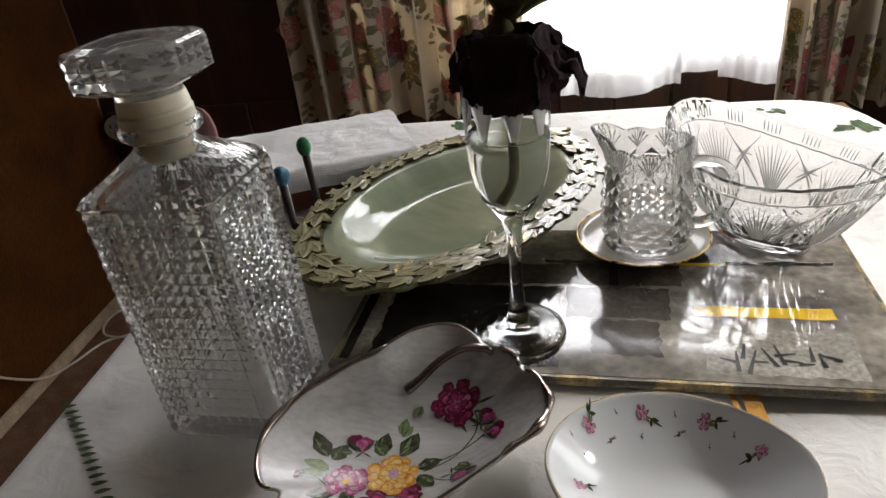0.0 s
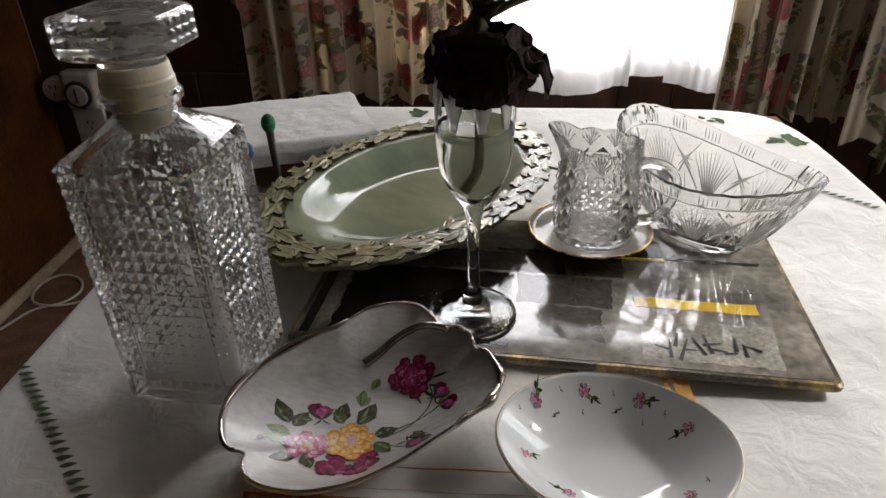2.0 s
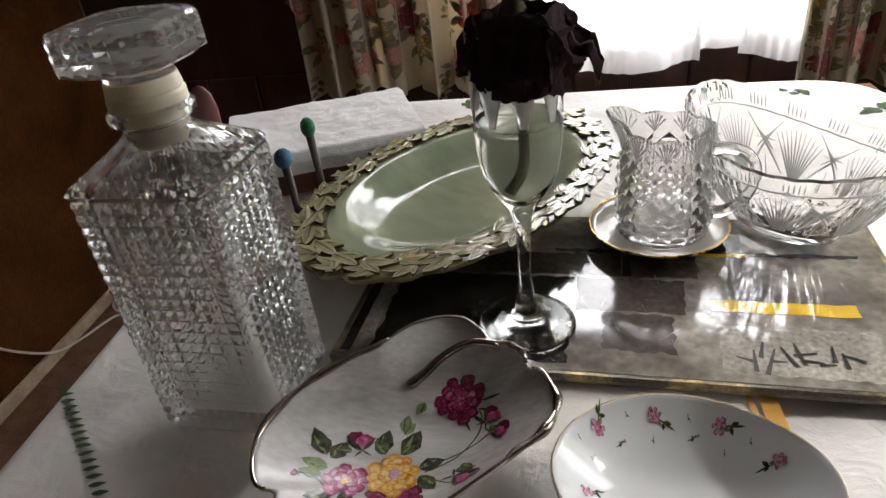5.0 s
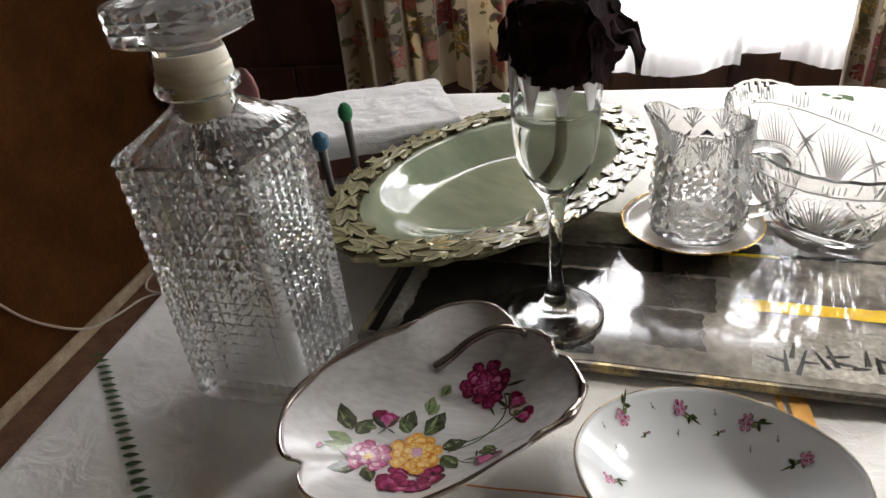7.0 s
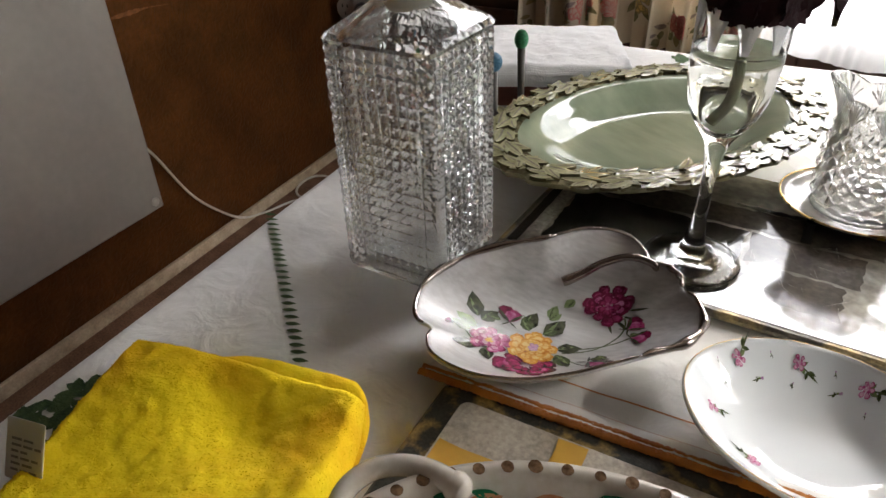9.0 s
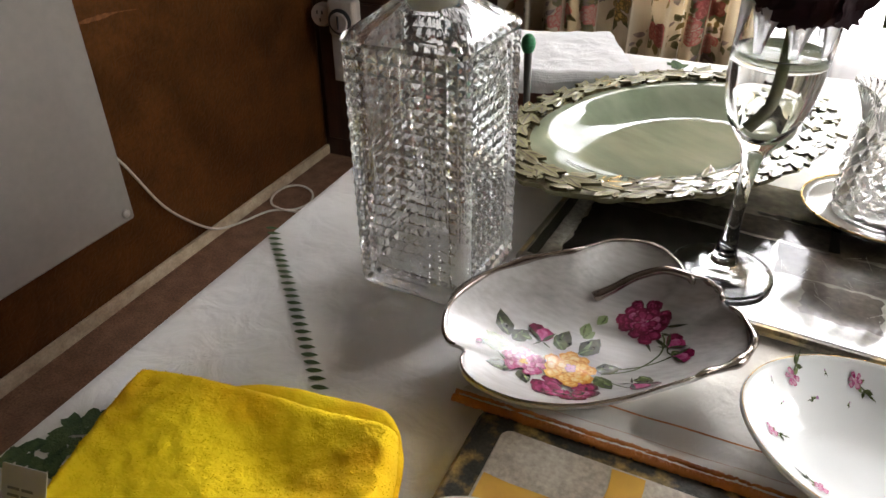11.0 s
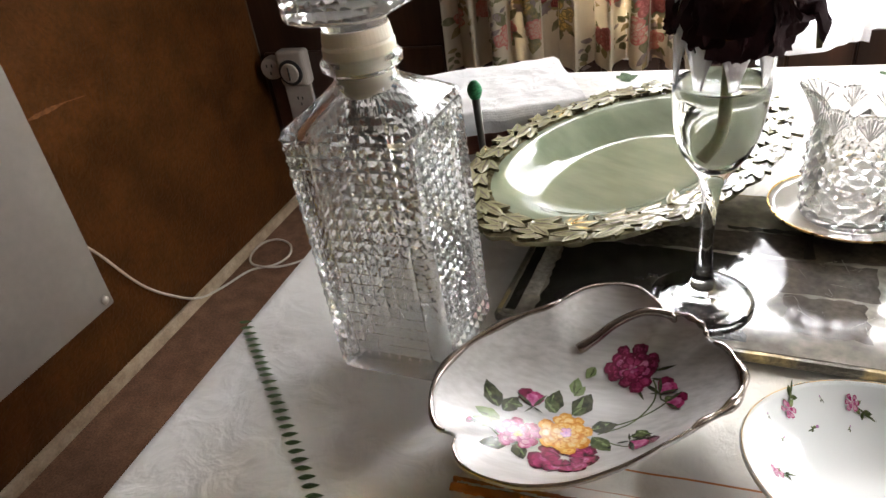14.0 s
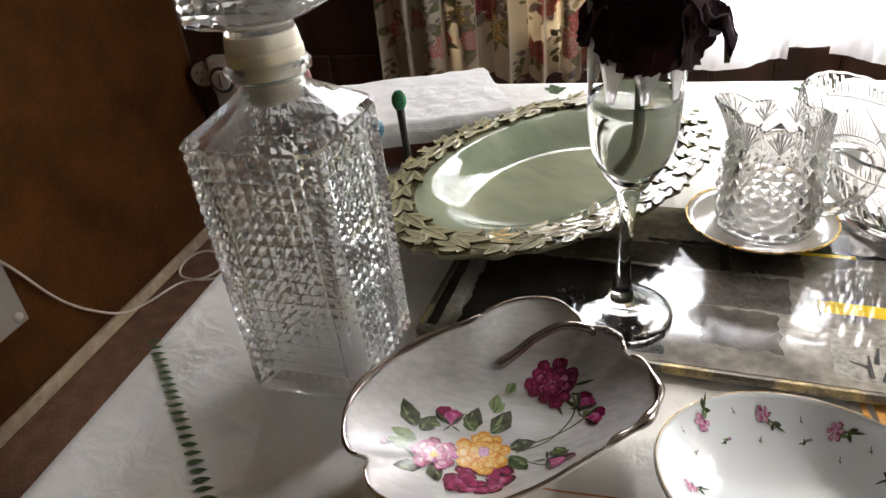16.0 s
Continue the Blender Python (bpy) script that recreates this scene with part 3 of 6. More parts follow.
def heater():
    h = thing("panel_heater", pose(X0, 0.0, 0.0), "flat white panel heater screwed to the brown wall", "heater")
    part("body", box(0.012, 0.40, 0.212, 0.026, 1.014, 0.872, 0.006, seg=3), M_HEATER, h)
    for y, z in ((0.990, 0.236), (0.972, 0.842), (0.45, 0.236), (0.45, 0.842)):
        bm = lathe([(0.011, 0), (0.011, 0.003), (0.008, 0.006), (0.0, 0.007)], 20)
        bmesh.ops.transform(bm, matrix=pose(0.026, y, z, 0, 90, 0), verts=bm.verts)
        part("screw_cap", bm, M_PLASTIC, h, smooth=True)
    for y in (0.5, 0.95):
        part("bracket", box(0.0, y - 0.02, 0.5, 0.013, y + 0.02, 0.56), M_PLASTIC, h)
    cu = bpy.data.curves.new("lettering", "FONT")
    cu.body, cu.size, cu.extrude, cu.align_x = "DO NOT COVER", 0.0092, 0.0001, "CENTER"
    cu.offset = 0.00025
    tx = new("lettering", cu)
    me = bpy.data.meshes.new_from_object(tx)
    bpy.data.objects.remove(tx)
    me.materials.append(M_INK)
    ob = new("lettering", me)
    ob.parent = h
    ob.matrix_local = pose(0.0265, 0.898, 0.829, 90, 0, 90)
    ob["label"] = "small dark printed warning"


heater()


SCUFFS = ((1.032, 0.665, 1.136, 0.665, 0.006), (1.136, 0.665, 1.197, 0.658, 0.0012), (1.343, 0.582, 1.343, 0.525, 0.0012))


def wall_scuffs():
    rng = random.Random(31)
    for y0, z0, y1, z1, w in SCUFFS:
        bm = bmesh.new()
        rows = []
        for k in range(15):
            f = k / 14
            half = w * (0.35 + 0.65 * math.sin(math.pi * min(1, f + 0.08))) * rng.uniform(0.7, 1.15)
            y, z = y0 + (y1 - y0) * f, z0 + (z1 - z0) * f
            rows.append((bm.verts.new((X0 + 0.0012, y, z - half)), bm.verts.new((X0 + 0.0012, y, z + half))))
        for a, b in zip(rows, rows[1:]):
            bm.faces.new((a[0], b[0], b[1], a[1]))
        part("scuff", bm, M_SCUFF, bpy.data.objects["wall_west"], "torn strip showing orange backing paper")


wall_scuffs()


def cable():
    pts = [(X0 + 0.016, 0.99, 0.40), (X0 + 0.015, 1.033, 0.340), (X0 + 0.015, 1.11, 0.195), (X0 + 0.018, 1.19, 0.10), (X0 + 0.022, 1.27, 0.035), (-1.222, 1.36, 0.010), (-1.190, 1.455, 0.006), (-1.125, 1.495, 0.006),
           (-1.105, 1.55, 0.006), (-1.135, 1.61, 0.006), (-1.195, 1.635, 0.006), (-1.235, 1.605, 0.006), (-1.230, 1.53, 0.010), (-1.185, 1.475, 0.014), (-1.10, 1.485, 0.008), (-1.03, 1.56, 0.006), (-1.02, 1.72, 0.006), (-1.07, 1.85, 0.02), (-1.105, 1.885, 0.12), (-1.11, 1.885, 0.36)]
    tagged(part("power_cable", tube(smooth_path(pts), 0.0035, 8), M_CABLE, smooth=True), "thin white mains cable looped on the carpet", "cable")


cable()


def socket():
    s = thing("wall_socket", pose(-1.118, Y1 - 0.016, -0.043), "white double wall socket with a round plug-in timer", "socket")
    part("plate", box(-0.06, -0.012, 0.33, 0.035, 0.0, 0.50, 0.004), M_PLASTIC, s)
    part("timer_body", box(-0.045, -0.05, 0.49, 0.05, -0.0, 0.60, 0.012, seg=3), M_PLASTIC, s)
    def disc(name, x, z, r, y, mt, th=0.006):
        bm = lathe([(0.0, th), (r * 0.9, th), (r, th * 0.6), (r, 0)], 32)
        bmesh.ops.transform(bm, matrix=pose(x, y, z, 90, 0, 0), verts=bm.verts)
        return part(name, bm, mt, s, smooth=False)
    disc("plug", -0.075, 0.545, 0.036, -0.012, M_PLASTIC, 0.03)
    disc("dial_ring", 0.0, 0.535, 0.040, -0.05, M_BLACK)
    disc("dial", 0.0, 0.535, 0.030, -0.056, M_PLASTIC)
    part("dial_pointer", box(-0.002, -0.066, 0.515, 0.002, -0.062, 0.555), M_INK, s)
    for dx, dz in ((-0.085, 0.555), (-0.067, 0.555), (-0.076, 0.532)):
        part("pin_hole", box(dx - 0.002, -0.0435, dz - 0.005, dx + 0.002, -0.042, dz + 0.005), M_INK, s)
    for dx, dz in ((-0.02, 0.44), (-0.004, 0.44), (-0.012, 0.42)):
        part("pin_hole", box(dx - 0.002, -0.0135, dz - 0.005, dx + 0.002, -0.012, dz + 0.005), M_INK, s)


socket()

# ---- table and cloth ----
TZ = 0.75
TX0, TX1, TY0, TY1 = -0.305, 0.473, -0.25, 0.997


def table():
    t = thing("table", Matrix.Identity(4), "brown wooden table under a white cloth", "table")
    part("tabletop", box(TX0 + 0.006, TY0 + 0.006, TZ - 0.035, TX1 - 0.006, TY1 - 0.006, TZ - 0.008, 0.004), M_TABLEWOOD, t)
    for x in (TX0 + 0.06, TX1 - 0.06):
        for y in (TY0 + 0.06, TY1 - 0.06):
            bm = lathe([(0.016, 0), (0.02, 0.05), (0.026, 0.35), (0.022, 0.5), (0.028, 0.6), (0.028, TZ - 0.033)], 16, cap_bottom=True)
            bmesh.ops.translate(bm, vec=(x, y, 0), verts=bm.verts)
            part("leg", bm, M_TABLEWOOD, t, smooth=True)


table()


def wrinkle(x, y):
    p = Vector((x, y, 0))
    calm = max(0.0, min(1.0, min(x - TX0, TX1 - x, y - TY0, TY1 - y) / 0.06))
    ridge = 1 - abs(noise.noise(Vector((x * 5 + 2 * y, y * 9 - x * 3, 4)))) * 2.2
    ridge2 = 1 - abs(noise.noise(Vector((x * 13 - y * 6, y * 12, 8)))) * 2.5
    fold = noise.noise(Vector((x * 3 + 7, y * 3, 2)))
    return calm * (0.0022 * math.sin(26 * (x + 0.7 * y) + 5 * fold) * max(0, fold + 0.35) + 0.0036 * noise.noise(p * 8) + 0.0018 * max(0, ridge) ** 3 + 0.0007 * max(0, ridge2) ** 3 - 0.0024)


def tablecloth():
    cxm, cym, hx, hy = (TX0 + TX1) / 2, (TY0 + TY1) / 2, (TX1 - TX0) / 2, (TY1 - TY0) / 2
    R = 0.10
    n = 360
    def rim(a):
        # rounded rectangle by angle index
        dx, dy = math.cos(a), math.sin(a)
        e = 10.0
        k = (abs(dx / hx) ** e + abs(dy / hy) ** e) ** (-1 / e)
        return Vector((dx * k, dy * k, 0))
    rows = [k / 60 for k in range(59)] + [0.985]
    bm = bmesh.new()
    vs = []
    for s in rows:
        ring = []
        for i in range(n):
            p = rim(2 * math.pi * i / n) * s
            ring.append(bm.verts.new((cxm + p.x, cym + p.y, TZ + wrinkle(p.x + cxm, p.y + cym))))
            if s == 0:
                break
        vs.append(ring)
    for k, (out, dz) in enumerate(((0.0, -0.0015), (0.004, -0.005), (0.006, -0.012), (0.008, -0.04), (0.014, -0.10), (0.018, -0.17), (0.022, -0.24))):
        ring = []
        for i in range(n):
            a = 2 * math.pi * i / n
            p = rim(a)
            q = p.normalized()
            wv = 0.016 * max(0, -dz - 0.01) / 0.2 * math.sin(a * 26 + 2 * math.sin(a * 5))
            ring.append(bm.verts.new((cxm + p.x + q.x * (out + wv), cym + p.y + q.y * (out + wv), TZ + dz)))
        vs.append(ring)
    for i in range(n):
        bm.faces.new((vs[0][0], vs[1][i], vs[1][(i + 1) % n]))
    for a, b in zip(vs[1:], vs[2:]):
        for i in range(n):
            bm.faces.new((a[i], b[i], b[(i + 1) % n], a[(i + 1) % n]))
    c = thing("tablecloth", Matrix.Identity(4), "white linen tablecloth with green embroidered leaves", "tablecloth")
    ob = part("cloth", bm, M_LINEN, c, smooth=True)
    surf = lambda x, y, lift: Vector((x, y, TZ + wrinkle(x, y) + 0.0006 + lift))
    rng = random.Random(3)
    # rows of satin-stitch leaves running across the corners
    sb = bmesh.new()
    decal(sb, leaf_outline(1.0, 0.35), (-0.006, 0), 0, 0.0118, lambda x, y, lift: Vector((x, y, lift)), 0)
    smesh = bpy.data.meshes.new("stitched_leaf")
    sb.to_mesh(smesh)
    sb.free()
    smesh.materials.append(M_EMB)
    for (ax, ay), (bx, by), num in (((-0.312, 0.402), (-0.106, 0.185), 38), ((0.392, 0.752), (0.455, 0.680), 12)):
        for k in range(num):
            s = k / (num - 1)
            x, y = ax + (bx - ax) * s, ay + (by - ay) * s
            if x < TX0 - 0.002:
                continue
            o = new("stitched_leaf", smesh)
            o.parent = c
            o.matrix_local = pose(x, y, TZ + wrinkle(x, y) + 0.0012, 0, 0, math.degrees(math.atan2(by - ay, bx - ax)) + 62 + rng.uniform(-5, 5))
    # leaf sprays near the edge
    for (x, y, num, sz) in ((-0.279, 0.195, 6, 0.017), (-0.280, 0.185, 6, 0.017), (-0.281, 0.175, 6, 0.017), (-0.281, 0.165, 6, 0.017), (-0.282, 0.155, 6, 0.017), (-0.283, 0.145, 6, 0.017), (0.438, 0.872, 9, 0.030), (0.355, 0.945, 4, 0.022), (-0.05, 0.962, 5, 0.028), (-0.235, 0.952, 6, 0.032), (0.25, 0.970, 3, 0.022)):
        fb = bmesh.new()
        for k in range(num):
            a = rng.uniform(0, 6.28)
            decal(fb, leaf_outline(1, 0.6, 9, 0.12), (x + rng.uniform(-0.014, 0.014), y + rng.uniform(-0.008, 0.008)), a, sz * rng.uniform(0.6, 1), surf, k % 2, 0.0003 * k / num)
        part("embroidered_leaves", fb, M_EMB, c, mats=[M_EMBDARK, M_EMB])


tablecloth()

# ---- framed prints and napkin ----


def slab(w, d, z0, z1, r, bevel, bm=None, x0=0.0, y0=0.0):
    """A flat block with rounded corners."""
    bm = bm or bmesh.new()
    pts = []
    for cx, cy, a0 in ((w - r, d - r, 0), (r, d - r, 90), (r, r, 180), (w - r, r, 270)):
        for k in range(6):
            a = radians(a0 + 18 * k)
            pts.append((cx + r * math.cos(a), cy + r * math.sin(a)))
    rings = []
    for inset, z in ((bevel, z0), (0, z0 + bevel), (0, z1 - bevel), (bevel, z1)):
        k1, k2 = (w - 2 * inset) / w, (d - 2 * inset) / d
        rings.append([bm.verts.new((x0 + w / 2 + (x - w / 2) * k1, y0 + d / 2 + (y - d / 2) * k2, z)) for x, y in pts])
    for a, b in zip(rings, rings[1:]):
        for i in range(len(pts)):
            j = (i + 1) % len(pts)
            bm.faces.new((a[i], a[j], b[j], b[i]))
    bm.faces.new(list(reversed(rings[0])))
    bm.faces.new(rings[-1])
    return bm


def ragged(x0, y0, x1, y1, z, rng, step=0.006, jag=0.0015):
    """A thin printed patch with a torn-looking outline."""
    pts = []
    for (ax, ay), (bx, by) in (((x0, y0), (x1, y0)), ((x1, y0), (x1, y1)), ((x1, y1), (x0, y1)), ((x0, y1), (x0, y0))):
        n = max(2, int(math.hypot(bx - ax, by - ay) / step))
        for k in range(n):
            pts.append((ax + (bx - ax) * k / n + rng.uniform(-jag, jag), ay + (by - ay) * k / n + rng.uniform(-jag, jag)))
    bm = bmesh.new()
    bm.faces.new([bm.verts.new((x, y, z)) for x, y in pts])
    return bm


def picture_one():
    rng = random.Random(11)
    W, D, T = 0.402, 0.215, 0.0068
    p = thing("framed_print", pose(-0.109, 0.420, TZ + 0.0048, 0, 0, -5.3), "glossy grey abstract print block with worn gold edge, lying flat", "picture")
    part("block", slab(W, D, 0.0, T, 0.008, 0.002), M_EDGE, p)
    z = T + 0.0004
    part("print", slab(W - 0.010, D - 0.010, T - 0.001, z, 0.006, 0.0003, x0=0.005, y0=0.005), M_PRINT, p, "grey and white brushed abstract print")
    part("dark_field", ragged(0.029, 0.012, 0.168, 0.114, z + 0.00012, rng), M_PRINTDARK, p)
    part("dark_field", ragged(0.007, 0.010, 0.015, 0.205, z + 0.00012, rng, jag=0.0004), M_PRINTDARK, p)
    part("brown_field", ragged(0.029, 0.118, 0.262, 0.150, z + 0.00012, rng), M_PRINTBROWN, p)
    part("brown_field", ragged(0.172, 0.072, 0.250, 0.114, z + 0.00012, rng), M_PRINTBROWN, p)
    part("brown_field", ragged(0.192, 0.028, 0.240, 0.070, z + 0.00020, random.Random(5), step=0.004, jag=0.0018), M_PRINTBROWN, p)
    part("pale_field", ragged(0.268, 0.013, 0.366, 0.062, z + 0.00012, rng), M_PRINTPALE, p)
    part("dark_bar", ragged(0.150, 0.152, 0.380, 0.157, z + 0.00028, rng), M_PRINTDARK, p)
    part("dark_bar", ragged(0.205, 0.118, 0.212, 0.175, z + 0.00028, rng, jag=0.0006), M_PRINTDARK, p)
    part("brown_bar", ragged(0.016, 0.030, 0.027, 0.160, z + 0.00028, rng, jag=0.0003), M_PRINTPALE, p)
    part("yellow_bar", ragged(0.267, 0.0775, 0.3625, 0.0915, z + 0.00036, rng, jag=0.0008), M_YELLOWPRINT, p)
    part("yellow_bar", ragged(0.262, 0.150, 0.300, 0.155, z + 0.00036, rng, jag=0.0006), M_YELLOWPRINT, p)
    part("yellow_bar", ragged(0.255, 0.150, 0.260, 0.188, z + 0.00036, rng, jag=0.0006), M_YELLOWPRINT, p)
    part("dark_field", ragged(0.262, 0.157, 0.298, 0.186, z + 0.00020, rng), M_PRINTDARK, p)
    # brushed scrawl that cannot be read: strokes of ink
    x = 0.282
    for k in range(13):
        a = rng.choice([rng.uniform(1.1, 2.0), rng.uniform(-0.3, 0.5), rng.uniform(2.3, 2.8)])
        ln = rng.uniform(0.015, 0.027) * (1.0 if 1.0 < a < 2.1 else 0.6)
        y = 0.032 + rng.uniform(-0.006, 0.006)
        dx, dy = math.cos(a) * ln / 2, math.sin(a) * ln / 2
        w = 0.0016
        nx, ny = -math.sin(a) * w, math.cos(a) * w
        zz = z + 0.00036 + k * 0.00002
        bm = bmesh.new()
        bm.faces.new([bm.verts.new(q) for q in ((x - dx - nx, y - dy - ny, zz), (x + dx - nx * 0.4, y + dy - ny * 0.4, zz), (x + dx + nx * 0.4, y + dy + ny * 0.4, zz), (x - dx + nx, y - dy + ny, zz))])
        part("ink_stroke", bm, M_INK, p)
        x += rng.uniform(0.003, 0.0075)
    # fine scratches
    sb = bmesh.new()
    for k in range(26):
        a = rng.uniform(0, 3.14)
        cx, cy, ln = rng.uniform(0.17, 0.24), rng.uniform(0.03, 0.11), rng.uniform(0.006, 0.022)
        dx, dy = math.cos(a) * ln, math.sin(a) * ln
        zz = z + 0.00080 + k * 0.00001
        sb.faces.new([sb.verts.new(q) for q in ((cx, cy, zz), (cx + dx, cy + dy, zz), (cx + dx - dy * 0.02, cy + dy + dx * 0.02, zz))])
    tagged(part("scratches", sb, M_PRINTPALE, p), kind="stuff")


picture_one()


def picture_two():
    rng = random.Random(21)
    W, D, T = 0.36, 0.215, 0.009
    p = thing("framed_print", pose(-0.086, 0.063, TZ + 0.0015, 0, 0, -2.5), "pale print block with amber squares and worn dark edge", "picture")
    part("block", slab(W, D, 0.0, T, 0.012, 0.002), M_EDGE2, p)
    z = T + 0.0004
    part("print", slab(W - 0.032, D - 0.03, T - 0.001, z, 0.006, 0.0003, x0=0.016, y0=0.015), M_PRINTLIGHT, p, "cracked pale grey print")
    for x, y, w, d in ((0.018, 0.150, 0.042, 0.018), (0.075, 0.172, 0.016, 0.026), (0.018, 0.110, 0.018, 0.014), (0.20, 0.16, 0.03, 0.014)):
        part("amber_square", ragged(x, y, x + w, y + d, z + 0.0006, rng, jag=0.0006), M_AMBERPRINT, p)
    part("crack_line", ragged(0.10, 0.145, 0.20, 0.1485, z + 0.0008, rng), M_INK, p)


picture_two()


def napkin():
    c = thing("cloth_napkin", Matrix.Identity(4), "white cotton napkin with orange woven borders, lying under the dishes", "napkin")
    x0, x1, y0, y1 = -0.092, 0.186, 0.274, 0.412
    def lay(x, y, lift=0.0):
        return Vector((x, y - 0.05 * (x - x0) * 0.25, TZ + 0.0022 + 0.0100 * max(0.0, min(1.0, (0.293 - y) / 0.012)) + 0.0009 * noise.noise(Vector((x * 40, y * 40, 2))) + lift))
    part("cloth", grid(lambda i, j: lay(x0 + (x1 - x0) * i / 60, y0 + (y1 - y0) * j / 30), 61, 31)[0], M_NAPKIN, c, smooth=True)
    def band(a, b, axis, m, z):
        if axis == "x":
            bm = grid(lambda i, j: lay(x0 + (x1 - x0) * i / 60, a + (b - a) * j / 2, z), 61, 3)[0]
        else:
            bm = grid(lambda i, j: lay(a + (b - a) * j / 2, y0 + (y1 - y0) * i / 40, z), 41, 3)[0]
        part("border", bm, m, c, smooth=True)
    def cord(off, thick, seed):
        def roll(i, j):
            p = lay(x0 - 0.003 + (x1 - x0 + 0.004) * i / 220, y0)
            a = math.pi * j / 8
            k = 1 + 0.5 * noise.noise(Vector((i * 0.8, j * 0.6, seed)))
            return Vector((p.x, p.y + off + 0.0009 * noise.noise(Vector((i * 0.16, seed, 0))) - thick * k * math.cos(a), TZ + 0.0112 + thick * 0.9 * math.sin(a) * k))
        part("rolled_hem", grid(roll, 221, 9)[0], M_ORANGE, c, "frayed orange corded hem", smooth=True)
    cord(-0.0026, 0.0026, 3)
    cord(0.0026, 0.0018, 6)
    band(y0 + 0.0135, y0 + 0.0148, "x", M_ORANGE, 0.0014)
    band(y0 + 0.034, y0 + 0.0353, "x", M_ORANGE, 0.0014)
    band(x1 - 0.009, x1 + 0.002, "y", M_YELLOWBORDER, 0.0016)
    band(x1 - 0.016, x1 - 0.0125, "y", M_YELLOWBORDER, 0.0014)
    # frayed fringe of threads
    rng = random.Random(4)
    fb = bmesh.new()
    for k in range(520):
        x = x0 + (x1 - x0) * rng.random()
        p = lay(x, y0 - 0.0025, 0.0025)
        q = p + Vector((rng.uniform(-0.002, 0.002), -rng.uniform(0.001, 0.004), -0.0025))
        w = 0.0004
        fb.faces.new([fb.verts.new(v) for v in (p + Vector((-w, 0, 0)), p + Vector((w, 0, 0)), q)])
    tagged(part("fringe", fb, M_ORANGE, c), kind="stuff")


napkin()

# ---- tableware helpers ----


def orient(bm, out=True, centre=(0, 0, 0.09)):
    """Turn the faces so that they look away from (or towards) an upright axis point."""
    bm.normal_update()
    c = Vector(centre)
    bad = [f for f in bm.faces if ((f.calc_center_median() - c).dot(f.normal) > 0) != out]
    bmesh.ops.reverse_faces(bm, faces=bad)
    return bm


def join(a, b):
    me = bpy.data.meshes.new("t")
    b.to_mesh(me)
    b.free()
    a.from_mesh(me)
    bpy.data.meshes.remove(me)
    return a


def octagon(w, c):
    """Square of half-width w with corners cut by c, anticlockwise."""
    return [(w, -(w - c)), (w, w - c), (w - c, w), (-(w - c), w), (-w, w - c), (-w, -(w - c)), (-(w - c), -w), (w - c, -w)]


def ring_oct(w, c, n=64):
    """n points on the cut square, by even steps of angle."""
    o = octagon(w, c)
    pts = []
    for i in range(n):
        a = 2 * math.pi * i / n
        dx, dy = math.cos(a), math.sin(a)
        best = 9.0
        for k in range(8):
            (x1, y1), (x2, y2) = o[k], o[(k + 1) % 8]
            nx, ny = y2 - y1, x1 - x2
            den = nx * dx + ny * dy
            if den > 1e-9:
                best = min(best, (nx * x1 + ny * y1) / den)
        pts.append((dx * best, dy * best))
    return pts


def loft(rings, bm=None):
    bm = bm or bmesh.new()
    vs = [[bm.verts.new(p) for p in r] for r in rings]
    n = len(rings[0])
    for a, b in zip(vs, vs[1:]):
        for i in range(n):
            bm.faces.new((a[i], a[(i + 1) % n], b[(i + 1) % n], b[i]))
    return bm, vs


def studs(w, c, z0, z1, nc, nr, high, table=0.34):
    """Four sides covered with rows of blunt cut studs, and cut corners notched along the rows."""
    bm = bmesh.new()
    for k in range(4):
        rot = Matrix.Rotation(k * math.pi / 2, 4, "Z")
        half = w - c
        g = [[bm.verts.new(rot @ Vector((w, -half + 2 * half * i / nc, z0 + (z1 - z0) * j / nr))) for i in range(nc + 1)] for j in range(nr + 1)]
        for j in range(nr):
            for i in range(nc):
                q = (g[j][i], g[j][i + 1], g[j + 1][i + 1], g[j + 1][i])
                mid = sum((v.co for v in q), Vector()) / 4
                t = [bm.verts.new(mid + (v.co - mid) * table + rot @ Vector((high, 0, 0))) for v in q]
                for a in range(4):
                    b = (a + 1) % 4
                    bm.faces.new((q[a], q[b], t[b], t[a]))
                bm.faces.new(t)
        a, b = rot @ Vector((w, half, 0)), rot @ Vector((half, w, 0))
        m = (a + b) / 2
        for j in range(nr):
            za, zb = z0 + (z1 - z0) * j / nr, z0 + (z1 - z0) * (j + 1) / nr
            q = [bm.verts.new(v) for v in (a + Vector((0, 0, za)), b + Vector((0, 0, za)), b + Vector((0, 0, zb)), a + Vector((0, 0, zb)))]
            t = bm.verts.new(m * 1.022 + Vector((0, 0, (za + zb) / 2)))
            for e in range(4):
                bm.faces.new((q[e], q[(e + 1) % 4], t))
    bmesh.ops.remove_doubles(bm, verts=bm.verts, dist=1e-6)
    return orient(bm)


def circle(r, z, n=64):
    return [(r * math.cos(2 * math.pi * i / n), r * math.sin(2 * math.pi * i / n), z) for i in range(n)]


